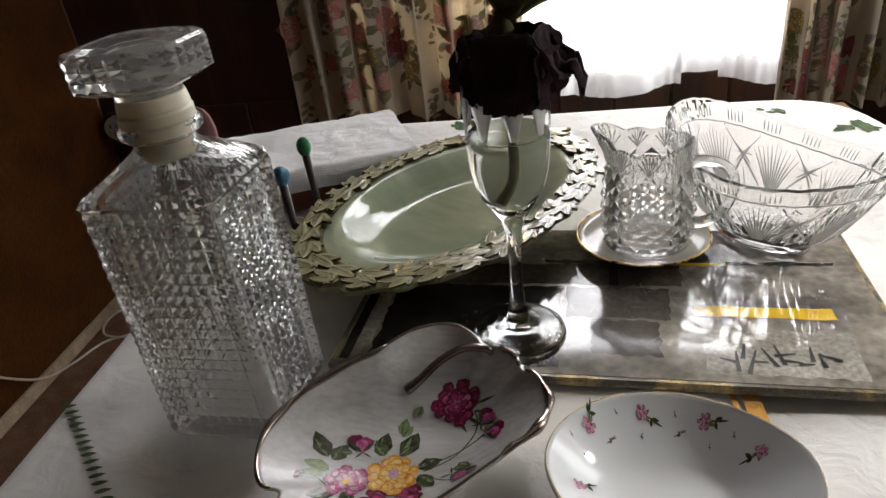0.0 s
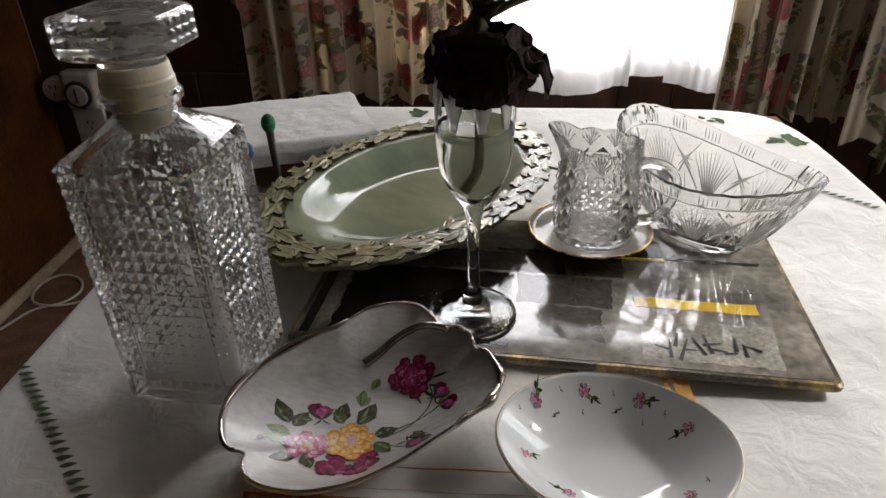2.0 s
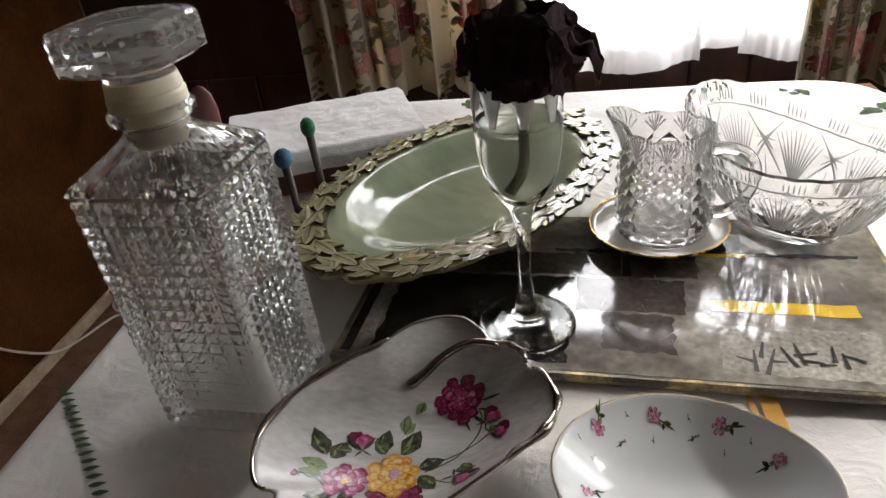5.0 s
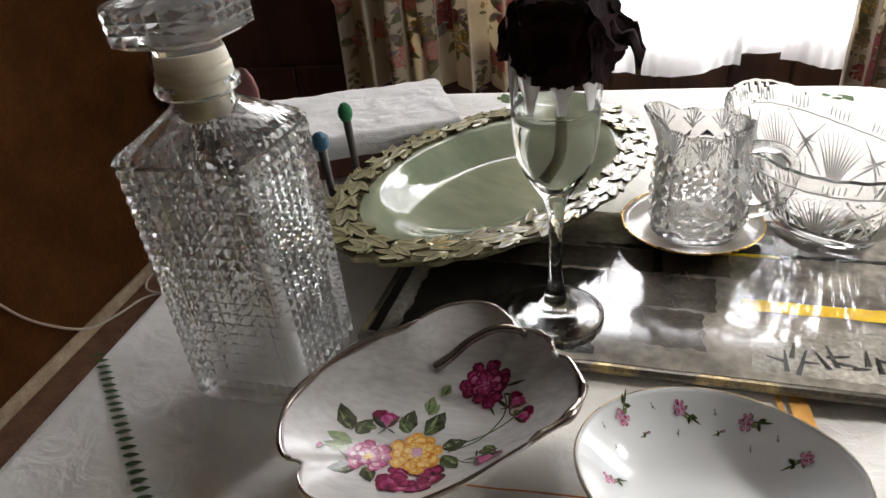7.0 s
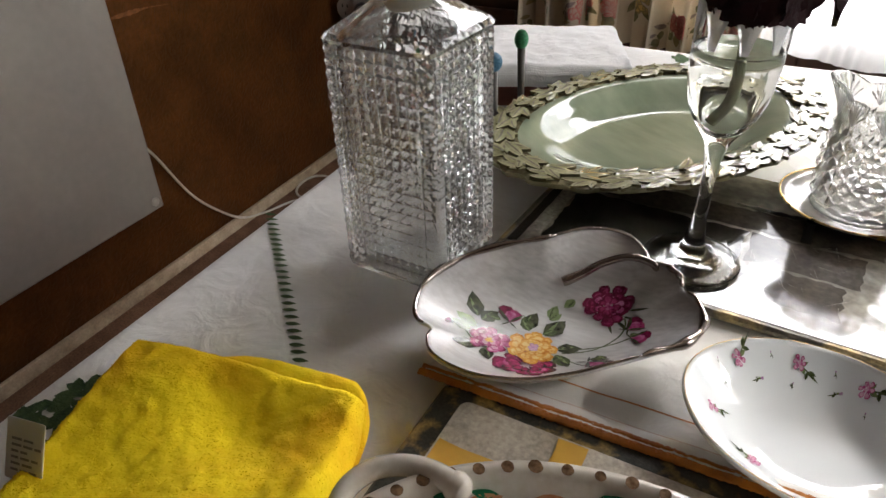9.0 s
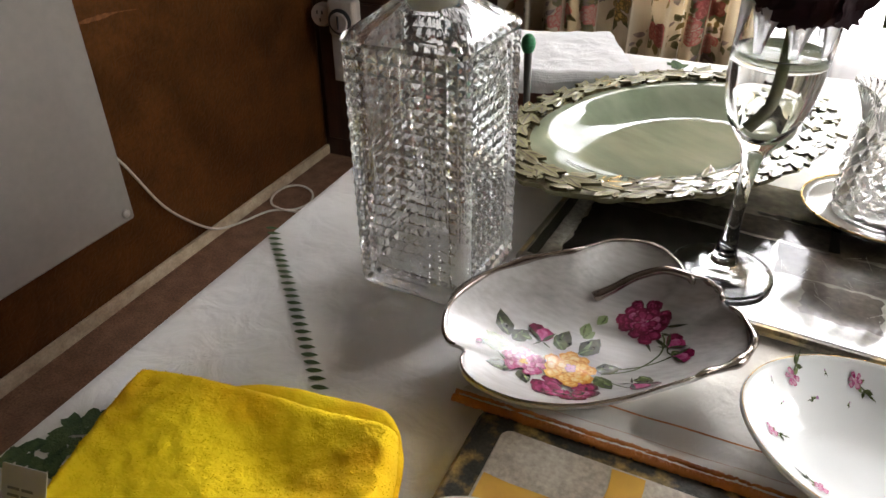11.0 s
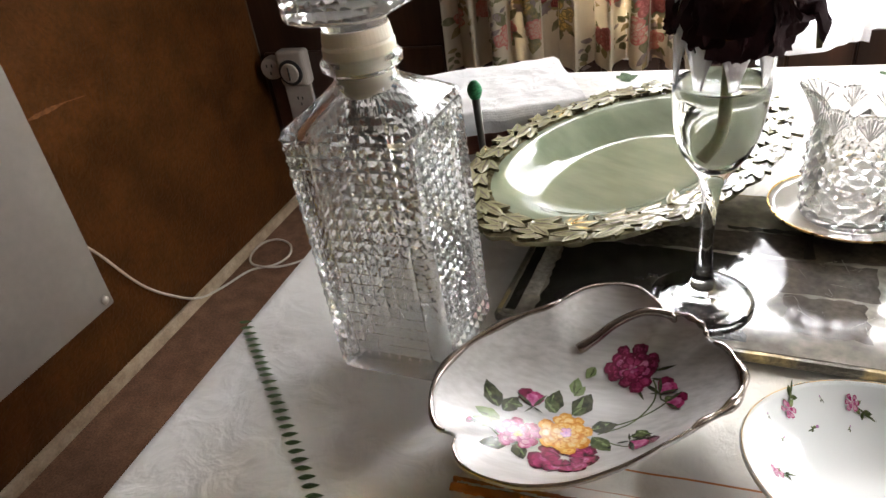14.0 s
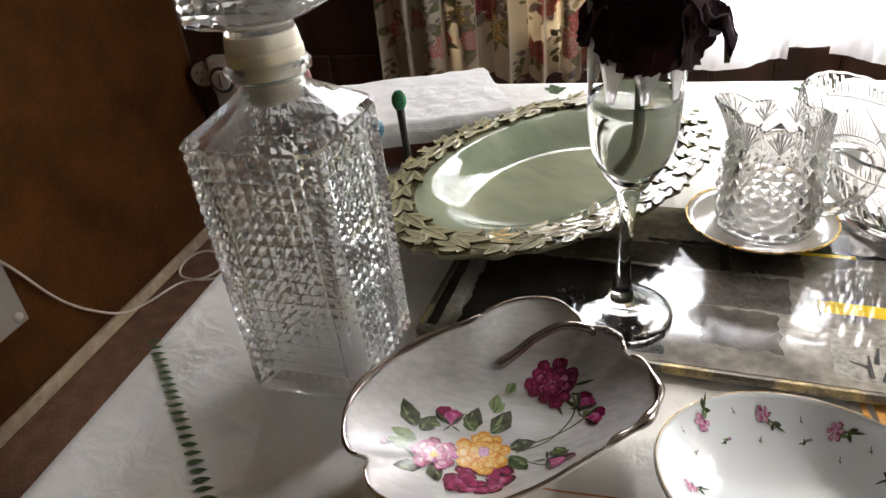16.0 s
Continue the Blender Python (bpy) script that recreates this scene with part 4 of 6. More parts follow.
def decanter():
    d = thing("decanter", pose(-0.1588, 0.3985, TZ + 0.0020, 0, -1.1, -5.0), "clear square pressed glass decanter with diamond studs and glass stopper", "decanter")
    w, c, h = 0.0413, 0.0030, 0.1745
    bm = studs(w, c, 0.004, h - 0.004, 10, 21, 0.0019, 0.26)
    flat = lambda ww, z: [(x, y, z) for x, y in ring_oct(ww, c)]
    low = bmesh.new()
    _, vs = loft([flat(w - 0.002, 0.0), flat(w - 0.0005, 0.001), flat(w, 0.004)], low)
    low.faces.new(list(reversed(vs[0])))
    orient(low)
    join(bm, low)
    top = bmesh.new()
    rings = [flat(w, h - 0.004), flat(w + 0.0012, h - 0.001), flat(w - 0.001, h + 0.003)]
    o = ring_oct(w - 0.001, c)
    for s in (0.25, 0.5, 0.75, 0.92):
        rings.append([((1 - s) * x + s * 0.0185 * math.cos(2 * math.pi * i / 64), (1 - s) * y + s * 0.0185 * math.sin(2 * math.pi * i / 64), h + 0.003 + 0.0185 * s) for i, (x, y) in enumerate(o)])
    rings += [circle(0.0182, h + 0.0225), circle(0.0178, h + 0.0255), circle(0.0205, h + 0.0270), circle(0.0238, h + 0.0295), circle(0.0240, h + 0.0335), circle(0.0215, h + 0.0365), circle(0.0172, h + 0.0368)]
    loft(rings, top)
    orient(top, True, (0, 0, 0.12))
    for f in top.faces:
        f.material_index = 2
    join(bm, top)
    inn = bmesh.new()
    wi = w - 0.0055
    ii = ring_oct(wi, 0.008)
    fl = lambda z, k=1.0: [(x * k, y * k, z) for x, y in ii]
    rings = [fl(0.011, 0.9), fl(0.014), fl(0.09), fl(h - 0.006)]
    for s in (0.3, 0.6, 0.9):
        rings.append([((1 - s) * x + s * 0.0150 * math.cos(2 * math.pi * i / 64), (1 - s) * y + s * 0.0150 * math.sin(2 * math.pi * i / 64), h - 0.004 + 0.0185 * s) for i, (x, y) in enumerate(ii)])
    rings += [circle(0.0150, h + 0.0170), circle(0.0150, h + 0.0280), circle(0.0160, h + 0.0360), circle(0.0172, h + 0.0368)]
    _, vs = loft(rings, inn)
    inn.faces.new(list(reversed(vs[0])))
    orient(inn, False)
    for f in inn.faces:
        f.material_index = 1
    join(bm, inn)
    part("body", bm, M_PRESSED, d, mats=[M_PRESSED, M_INSIDE, M_SHOULDER])
    z = h + 0.0105
    co = lathe([(0.0, z), (0.0135, z), (0.0148, z + 0.003), (0.0148, z + 0.021), (0.0168, z + 0.024), (0.0205, z + 0.0245), (0.0212, z + 0.026), (0.0212, z + 0.031), (0.0200, z + 0.0325), (0.0205, z + 0.0335),
                (0.0196, z + 0.039), (0.0192, z + 0.0405), (0.0, z + 0.0405)], 48)
    part("collar", co, M_CREAMPLASTIC, d, "cream ribbed plastic stopper collar", smooth=False)
    zs = z + 0.041
    st = studs(0.0324, 0.0118, zs + 0.009, zs + 0.0265, 5, 3, 0.0019)
    f2 = lambda ww, cc, zz: [(x, y, zz) for x, y in ring_oct(ww, cc)]
    cap = bmesh.new()
    _, vs = loft([circle(0.0185, zs), circle(0.0190, zs + 0.003), f2(0.027, 0.010, zs + 0.006), f2(0.0324, 0.0118, zs + 0.009)], cap)
    cap.faces.new(list(reversed(vs[0])))
    orient(cap, True, (0, 0, zs + 0.017))
    join(st, cap)
    cap = bmesh.new()
    _, vs = loft([f2(0.0324, 0.0118, zs + 0.0265), f2(0.0310, 0.011, zs + 0.0285), f2(0.0230, 0.008, zs + 0.0305), f2(0.0225, 0.008, zs + 0.0308)], cap)
    cap.faces.new(vs[-1])
    orient(cap, True, (0, 0, zs + 0.017))
    join(st, cap)
    bmesh.ops.remove_doubles(st, verts=st.verts, dist=1e-5)
    part("stopper", st, M_PRESSED, d, "faceted glass stopper with cut corners")


decanter()


def flute():
    z0 = TZ + 0.0135
    f = thing("champagne_flute", pose(0.0335, 0.4575, z0), "clear champagne flute half full of water, etched rim", "wine glass")
    outer = [(0.0, 0.0022), (0.020, 0.0018), (0.031, 0.0002), (0.0338, 0.0), (0.0347, 0.0010), (0.0342, 0.0022), (0.030, 0.0030), (0.020, 0.0050), (0.012, 0.0085), (0.0078, 0.0155), (0.0056, 0.028), (0.0046, 0.042), (0.0044, 0.060), (0.0050, 0.074),
             (0.0060, 0.086), (0.0090, 0.0960), (0.0150, 0.1050), (0.0206, 0.1140), (0.0243, 0.1240), (0.0263, 0.136), (0.0273, 0.150), (0.0274, 0.168), (0.0272, 0.190), (0.0280, 0.214)]
    inner = [(0.0274, 0.2148), (0.0269, 0.214), (0.0261, 0.190), (0.0263, 0.168), (0.0262, 0.150), (0.0252, 0.136), (0.0231, 0.1250), (0.0194, 0.1160), (0.0138, 0.1080), (0.0080, 0.1025), (0.003, 0.1005), (0.0, 0.1003)]
    part("glass", lathe(outer + inner, 64), M_FLUTE, f, smooth=True)
    wl = [(0.0, 0.1004), (0.0030, 0.1006), (0.0081, 0.1026), (0.0139, 0.1082), (0.0195, 0.1162), (0.0232, 0.1251), (0.0253, 0.136), (0.0262, 0.150), (0.0263, 0.1575), (0.0252, 0.1562), (0.0, 0.1558)]
    part("water", lathe(wl, 64), M_WATER, f, "clear water", smooth=True)
    # etched petals round the upper bowl, thin raised panels
    def panel(k):
        bm = bmesh.new()
        a0 = 2 * math.pi * k / 9
        layers = []
        for off in (0.00005, 0.0006):
            rows = []
            for j in range(7):
                s = j / 6
                z = 0.160 + 0.052 * s
                half = 0.345 * min(1.0, 0.25 + 1.5 * s) * (1 - 0.12 * math.sin(9 * s))
                r = 0.0275 + (z - 0.190) * 0.022 + off
                rows.append([bm.verts.new((r * math.cos(a0 + half * (i / 4 - 0.5) * 2), r * math.sin(a0 + half * (i / 4 - 0.5) * 2), z)) for i in range(5)])
            layers.append(rows)
        for rows, flip in zip(layers, (True, False)):
            for j in range(6):
                for i in range(4):
                    q = (rows[j][i], rows[j][i + 1], rows[j + 1][i + 1], rows[j + 1][i])
                    bm.faces.new(tuple(reversed(q)) if flip else q)
        edge = lambda rows: rows[0] + [r[-1] for r in rows[1:]] + list(reversed(rows[-1][:-1])) + [r[0] for r in reversed(rows[1:-1])]
        a, b = edge(layers[0]), edge(layers[1])
        for i in range(len(a)):
            j = (i + 1) % len(a)
            bm.faces.new((a[i], a[j], b[j], b[i]))
        return bm
    for k in range(9):
        part("etched_petal", panel(k), M_FROST, f, smooth=True)


flute()


def rose():
    z0 = TZ + 0.0135
    r = thing("dried_rose", pose(0.0335, 0.4575, z0), "withered nearly black red rose standing in the flute", "flower")
    rng = random.Random(8)
    st = smooth_path([(-0.006, 0.002, 0.109), (0.002, 0.001, 0.125), (0.003, 0.0, 0.150), (0.002, 0.002, 0.175), (0.000, 0.004, 0.205), (0.003, 0.002, 0.232)], 6)
    part("stem", tube(st, 0.0029, 10, taper=lambda s: 1.25 - 0.4 * s), M_STEM, r, smooth=True)
    C = Vector((0.004, -0.009, 0.197))
    def cap(direction, rad, half_u, half_v, flare):
        d = Vector(direction).normalized()
        side = d.cross(Vector((0, 0, 1))).normalized()
        up = side.cross(d)
        ph = rng.uniform(0, 9)
        def fn(i, j):
            u, v = (i / 9 - 0.5) * 2, (j / 9 - 0.5) * 2
            k = 1 - 0.22 * u * u * (1 if v < 0 else 0.4)
            q = (d + side * math.tan(half_u * u) * k + up * math.tan(half_v * v * (1 - 0.12 * u * u))).normalized()
            edge = max(abs(u), abs(v)) ** 4
            r = rad * (1 + flare * edge) + 0.0022 * noise.noise(q * 5 + Vector((ph, 0, 0))) + 0.0012 * edge * math.sin(11 * u + 7 * v + ph)
            return C + Vector((q.x * r * 1.02, q.y * r, q.z * r * 0.92))
        return grid(fn, 10, 10)[0]
    core = bmesh.new()
    bmesh.ops.create_icosphere(core, subdivisions=4, radius=0.0225)
    for v in core.verts:
        v.co = C + v.co * (1 + 0.10 * noise.noise(v.co * 160))
    part("heart", core, M_ROSE, r, smooth=True)
    for num, el, rad, hu, hv, fl in ((6, 0.55, 0.0245, 0.62, 0.60, 0.10), (7, -0.15, 0.0258, 0.60, 0.66, 0.14), (7, 0.15, 0.0275, 0.55, 0.62, 0.22), (5, -0.75, 0.0240, 0.60, 0.55, 0.10), (5, 0.45, 0.0290, 0.50, 0.50, 0.28)):
        for i in range(num):
            a = 2 * math.pi * i / num + el * 2 + rng.uniform(-0.25, 0.25)
            e = el + rng.uniform(-0.2, 0.2)
            part("petal", cap((math.cos(a) * math.cos(e), math.sin(a) * math.cos(e), math.sin(e)), rad, hu, hv, fl), M_ROSE, r, smooth=True)
    # one curled petal sticking out to the side
    m = Matrix.Translation((0.026, -0.008, 0.205)) @ Matrix.Rotation(-0.15, 4, "Z") @ Matrix.Rotation(0.2, 4, "Y")
    part("petal", grid(lambda i, j: m @ Vector((0.026 * j / 9, 0.013 * (i / 4.5 - 1) * math.sin(math.pi * (0.25 + 0.65 * j / 9)), 0.006 * math.sin(i * 0.9) - 0.012 * (j / 9) ** 2 + 0.003 * math.sin(j * 1.3))), 10, 10)[0], M_ROSE, r, smooth=True)
    for a, tl, ln in ((0.3, -0.55, 0.035), (1.5, -0.9, 0.030), (2.6, -1.0, 0.026), (4.0, -1.1, 0.026), (5.3, -0.8, 0.030)):
        m = Matrix.Translation((0.004, 0.002, 0.222)) @ Matrix.Rotation(a, 4, "Z") @ Matrix.Rotation(tl, 4, "Y")
        part("sepal", grid(lambda i, j: m @ Vector((ln * j / 8, 0.008 * math.sin(math.pi * (0.15 + 0.85 * j / 8)) * (i / 2 - 1) * (1 - 0.3 * j / 8), 0.004 * (i / 2 - 1) ** 2 - 0.006 * (j / 8) ** 2)), 5, 9)[0], M_SEPAL, r, smooth=True)
    m = Matrix.Translation((0.042, -0.002, 0.205)) @ Matrix.Rotation(-0.3, 4, "Z") @ Matrix.Rotation(1.45, 4, "Y")
    part("leaf", grid(lambda i, j: m @ Vector((0.030 * j / 8, 0.0075 * math.sin(math.pi * (0.05 + 0.95 * j / 8)) * (i / 2 - 1), 0.003 * (i / 2 - 1) ** 2)), 5, 9)[0], M_SEPAL, r, "curled dry green leaf", smooth=True)
    part("calyx", lathe([(0.0, 0.210), (0.007, 0.213), (0.0085, 0.219), (0.006, 0.225), (0.003, 0.232), (0.0, 0.234)], 16), M_SEPAL, r, smooth=True)


rose()


def platter():
    rng = random.Random(2)
    A, B = 0.189, 0.119
    z0 = TZ + 0.0135
    p = thing("oval_platter", pose(-0.029, 0.640, z0, 0, 0, 58), "sage green glazed oval ceramic platter with raised leaf rim", "platter")
    prof = [(0.0, 0.0075), (0.15, 0.0075), (0.30, 0.0078), (0.42, 0.0085), (0.50, 0.0105), (0.56, 0.0145), (0.62, 0.0205), (0.68, 0.0265), (0.74, 0.0305), (0.765, 0.0315), (0.805, 0.0318)]
    flange = [(0.805, 0.0318), (0.83, 0.0319), (0.90, 0.0328), (0.97, 0.0338), (1.0, 0.0330)]
    under = [(1.0, 0.0330), (0.995, 0.0285), (0.90, 0.0265), (0.74, 0.0235), (0.62, 0.0130), (0.55, 0.004), (0.53, 0.0), (0.49, 0.0), (0.48, 0.003), (0.0, 0.003)]
    N = 120
    def edge(a, s):
        k = 1.0 + (0.012 * math.sin(a * 24) + 0.008 * math.sin(a * 37 + 1)) * max(0, s - 0.85) / 0.15
        return k
    def ring(s, z):
        return [(A * s * edge(2 * math.pi * i / N, s) * math.cos(2 * math.pi * i / N), B * s * edge(2 * math.pi * i / N, s) * math.sin(2 * math.pi * i / N), z) for i in range(N)]
    part("well", loft([ring(max(s, 0.001), z) for s, z in reversed(prof)])[0], M_SAGE, p, "smooth sage green well", smooth=True)
    # the rim is darker than the leaves raised on it
    part("rim", loft([ring(s, z) for s, z in reversed(flange)])[0], M_RIM, p, "olive to dark umber rim behind the raised leaves", smooth=True)
    part("underside", loft([ring(max(s, 0.001), z) for s, z in reversed(under)])[0], M_SAGELEAF, p, smooth=True)
    # raised vine leaves: three to five pointed lobes from one stalk, sunk darker veins, darker olive sides
    def lobe(bm, turn, L, W, high, seed):
        m = Matrix.Rotation(turn, 4, "Z")
        n, rows = 8, []
        for j in range(n + 1):
            q = j / n
            w = W / 2 * math.sin(math.pi * (0.10 + 0.90 * q) ** 0.80) ** 0.85 + 0.0003
            row = []
            for u in (-1, -0.62, -0.16, 0.16, 0.62, 1):
                z = high * (1 - 0.70 * u * u) * (1 - 0.35 * q) - 0.0013 * math.exp(-(u / 0.25) ** 2) + 0.0003 * math.sin(9 * q + seed + 3 * u)
                row.append(bm.verts.new(m @ Vector((L * q, w * u + 0.0012 * math.sin(3 * q + seed) * q, z))))
            rows.append(row)
        for a, b in zip(rows, rows[1:]):
            for i in range(5):
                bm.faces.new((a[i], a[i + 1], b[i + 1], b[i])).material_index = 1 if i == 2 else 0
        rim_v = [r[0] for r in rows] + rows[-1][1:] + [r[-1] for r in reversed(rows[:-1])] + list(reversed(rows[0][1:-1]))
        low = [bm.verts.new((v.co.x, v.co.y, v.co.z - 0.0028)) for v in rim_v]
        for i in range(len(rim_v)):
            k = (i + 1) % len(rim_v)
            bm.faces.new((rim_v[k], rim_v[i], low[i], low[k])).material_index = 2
    meshes = []
    for v in range(5):
        bm = bmesh.new()
        fans = ((0, 1.0), (0.66, 0.84), (-0.62, 0.80)) if v % 2 else ((0, 1.0), (0.52, 0.88), (-0.72, 0.78), (1.15, 0.52))
        for k, (turn, size) in enumerate(fans):
            lobe(bm, turn + 0.08 * math.sin(v * 3 + k), 0.0300 * size, 0.0118 * size ** 0.5, 0.0036 - 0.0004 * k, v + k)
        me = bpy.data.meshes.new("rim_leaf")
        bm.normal_update()
        bm.to_mesh(me)
        bm.free()
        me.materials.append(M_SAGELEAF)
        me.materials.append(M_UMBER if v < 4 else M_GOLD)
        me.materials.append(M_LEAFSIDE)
        me.polygons.foreach_set("use_smooth", [True] * len(me.polygons))
        meshes.append(me)
    # even steps along the oval
    steps, total = [0.0], 0.0
    for k in range(720):
        a, b = 2 * math.pi * k / 720, 2 * math.pi * (k + 1) / 720
        total += math.hypot(A * (math.cos(b) - math.cos(a)), B * (math.sin(b) - math.sin(a)))
        steps.append(total)
    def along(f):
        want = (f % 1.0) * total
        return 2 * math.pi * next(k for k, d in enumerate(steps) if d >= want) / 720
    num = 31
    for row, (s, off, size, aim) in enumerate(((0.925, 0.0, 0.95, 176), (0.880, 0.5, 0.90, 8))):
        for k in range(num):
            a = along((k + off) / num)
            tang = math.degrees(math.atan2(B * math.cos(a), -A * math.sin(a)))
            o = new("rim_leaf", meshes[4 if (k * 5 + row * 3) % 11 == 0 else rng.randrange(4)])
            o.parent = p
            flip = -1 if (k + row) % 3 == 0 else 1
            o.matrix_local = pose(A * s * math.cos(a), B * s * math.sin(a), 0.0338 + 0.0010 * row + rng.uniform(-0.0004, 0.0006), rng.uniform(-4, 4), rng.uniform(-4, 2),
                                  tang + (aim if row == 0 else -aim) * flip + rng.uniform(-9, 9)) @ Matrix.Scale(size * rng.uniform(0.9, 1.1), 4)


platter()

# ---- shaped china dishes ----


def dish_shape(outline, floor_z, rim_z, flat=0.55, power=2.2, rimvar=None):
    """Surface of a shaped dish: outline is rows of (degrees, radius). Returns radius(angle) and height(x, y)."""
    rows = sorted(outline)
    def radius(a):
        d = math.degrees(a) % 360
        n = len(rows)
        for i in range(n):
            a0, a1 = rows[i][0], rows[(i + 1) % n][0] + (360 if i == n - 1 else 0)
            dd = d if d >= rows[0][0] else d + 360
            if a0 <= dd <= a1:
                t = (dd - a0) / (a1 - a0)
                r0, r1, r2, r3 = rows[i - 1][1], rows[i][1], rows[(i + 1) % n][1], rows[(i + 2) % n][1]
                return 0.5 * (2 * r1 + (r2 - r0) * t + (2 * r0 - 5 * r1 + 4 * r2 - r3) * t * t + (3 * r1 - r0 - 3 * r2 + r3) * t ** 3)
        return rows[0][1]
    soft = [sum(radius(radians(d + e)) for e in range(-28, 29, 4)) / 15 for d in range(360)]
    def height(x, y):
        a = math.atan2(y, x)
        d = math.degrees(a) % 360
        i = int(d)
        s = math.hypot(x, y) / (soft[i % 360] + (soft[(i + 1) % 360] - soft[i % 360]) * (d - i))
        near = math.hypot(x, y) / radius(a)
        t = max(0.0, min(1.0, (near - 0.6) / 0.4))
        s += (near - s) * t * t * (3 - 2 * t)
        k = max(0.0, (s - flat * 0.4) / (1 - flat * 0.4))
        top = rim_z * (rimvar(a) if rimvar else 1.0)
        return floor_z + (top - floor_z) * k ** power
    return radius, height


def dish_mesh(radius, height, thick=0.0028, n=144):
    steps = [0.002, 0.2, 0.35, 0.48, 0.6, 0.7, 0.79, 0.86, 0.92, 0.97, 1.0]
    def p(i, s, dz=0.0, grow=0.0):
        a = 2 * math.pi * i / n
        r = radius(a) * s + grow
        x, y = r * math.cos(a), r * math.sin(a)
        q = radius(a) * min(s, 1.0)
        return (x, y, height(q * math.cos(a), q * math.sin(a)) + dz)
    rings = [[p(i, s) for i in range(n)] for s in steps]
    rings.append([p(i, 1.0, -0.0006, 0.0012) for i in range(n)])
    rings.append([p(i, 1.0, -0.0022, 0.0012) for i in range(n)])
    for s in reversed(steps[:-1]):
        rings.append([p(i, s, -thick) for i in range(n)])
    bm, vs = loft(list(reversed(rings)))
    return bm


def rim_band(radius, height, a0, a1, w, r, n=90):
    pts = []
    for k in range(n + 1):
        a = radians(a0 + (a1 - a0) * k / n)
        q = radius(a)
        pts.append((q * math.cos(a) * 1.005, q * math.sin(a) * 1.005, height(q * math.cos(a), q * math.sin(a)) + 0.0003))
    return tube(pts, r, 8, taper=lambda s: 0.35 + w * math.sin(math.pi * s) ** 0.5 * (1 + 0.35 * math.sin(s * 21)))


def floral_dish():
    rng = random.Random(6)
    cx, cy, z0 = -0.0288, 0.3455, TZ + 0.0045
    out = [(8, 0.083), (15, 0.083), (27, 0.082), (33, 0.0775), (42, 0.082), (52, 0.0805), (57, 0.0745), (64, 0.080), (77, 0.088), (92, 0.083), (117, 0.0645), (135, 0.0635), (157, 0.0715), (175, 0.082), (190, 0.091),
           (205, 0.0945), (214, 0.0935), (219, 0.086), (224, 0.091), (232, 0.094), (245, 0.090), (262, 0.0815), (285, 0.0700), (310, 0.0635), (335, 0.0665), (352, 0.0765)]
    rimvar = lambda a: 0.96 + 0.06 * math.cos(a - 1.2) - 0.10 * math.cos(2 * (a - 0.6))
    radius, height = dish_shape(out, 0.0032, 0.033, 0.55, 1.9, rimvar)
    d = thing("leaf_shaped_dish", pose(cx, cy, z0), "pearly leaf-shaped china dish with painted roses and silver edge", "dish")
    part("china", dish_mesh(radius, height), M_PEARL, d, smooth=True)
    part("foot", lathe([(0.028, -0.0028), (0.032, -0.0028), (0.034, 0.0008), (0.026, 0.0008), (0.028, -0.0028)], 48, shape=lambda a, z: 1 + 0.15 * math.cos(2 * a - 1.2)), M_PEARL, d, smooth=True)
    for a0, a1, w in ((-32, 31, 0.95), (35, 55, 0.6), (58, 112, 0.15), (113, 216, 0.75), (221, 328, 0.08)):
        part("silver_edge", rim_band(radius, height, a0, a1, w, 0.0022), M_SILVER, d, "worn silver lustre edge", smooth=True)
    # looped handle that starts at the notch and curls over the bowl
    q = radius(radians(56))
    n1 = Vector((q * math.cos(radians(56)), q * math.sin(radians(56)), 0))
    tip = Vector((-0.013, 0.041, 0))
    pts = [n1 + Vector((0.003, 0.0, 0.024)), n1 + Vector((0, 0, 0.031)), n1.lerp(tip, 0.25) + Vector((-0.002, 0.005, 0.032)), n1.lerp(tip, 0.55) + Vector((-0.002, 0.005, 0.026)), n1.lerp(tip, 0.82) + Vector((0, 0.002, 0.018)), tip + Vector((0, 0, 0.013))]
    part("handle", tube(smooth_path(pts, 6), 0.0034, 12, taper=lambda s: 0.80 + 0.45 * s ** 4 - 0.5 * max(0, s - 0.93) * 8), M_SILVER, d, "silver lustre curled stem handle", smooth=True)
    surf = lambda x, y, lift: Vector((x, y, height(x, y) + 0.0002 + lift))
    MG, DP, PK, PP, YL, CR, GR, SG, DK, LL = range(10)
    inks = [I_MAGENTA, I_DEEP, I_PINK, I_PALEPINK, I_YELLOW, I_CREAM, I_GREEN, I_SOFTGREEN, I_DARK, I_LILAC]
    F = FLORAL
    def done(name, bm, label=""):
        part(name, bm, None, d, label, mats=inks)
    for k, (px, py, a, ln, mi) in enumerate(F["leaves"]):
        fb = decal(bmesh.new(), leaf_outline(1, 0.60, 9, 0.08), (px, py), radians(a), ln * 1.12, surf, mi, 0.00003 + 0.000014 * k)
        decal(fb, leaf_outline(1, 0.16, 5), (px, py), radians(a + 9), ln * 0.9, surf, SG if mi != SG else GR, 0.000037 + 0.000014 * k)
        done("painted_leaf", fb)
    for pts in F["stems"]:
        fb = bmesh.new()
        path = smooth_path([(x, y, 0) for x, y in pts], 6)
        for a, b in zip(path, path[1:]):
            t = math.atan2(b.y - a.y, b.x - a.x)
            ln = (b - a).length * 1.15
            decal(fb, [(0, -0.0005 / ln), (1, -0.0005 / ln), (1, 0.0005 / ln), (0, 0.0005 / ln)], (a.x, a.y), t, ln, surf, GR, 0.0001)
        done("painted_stem", fb)
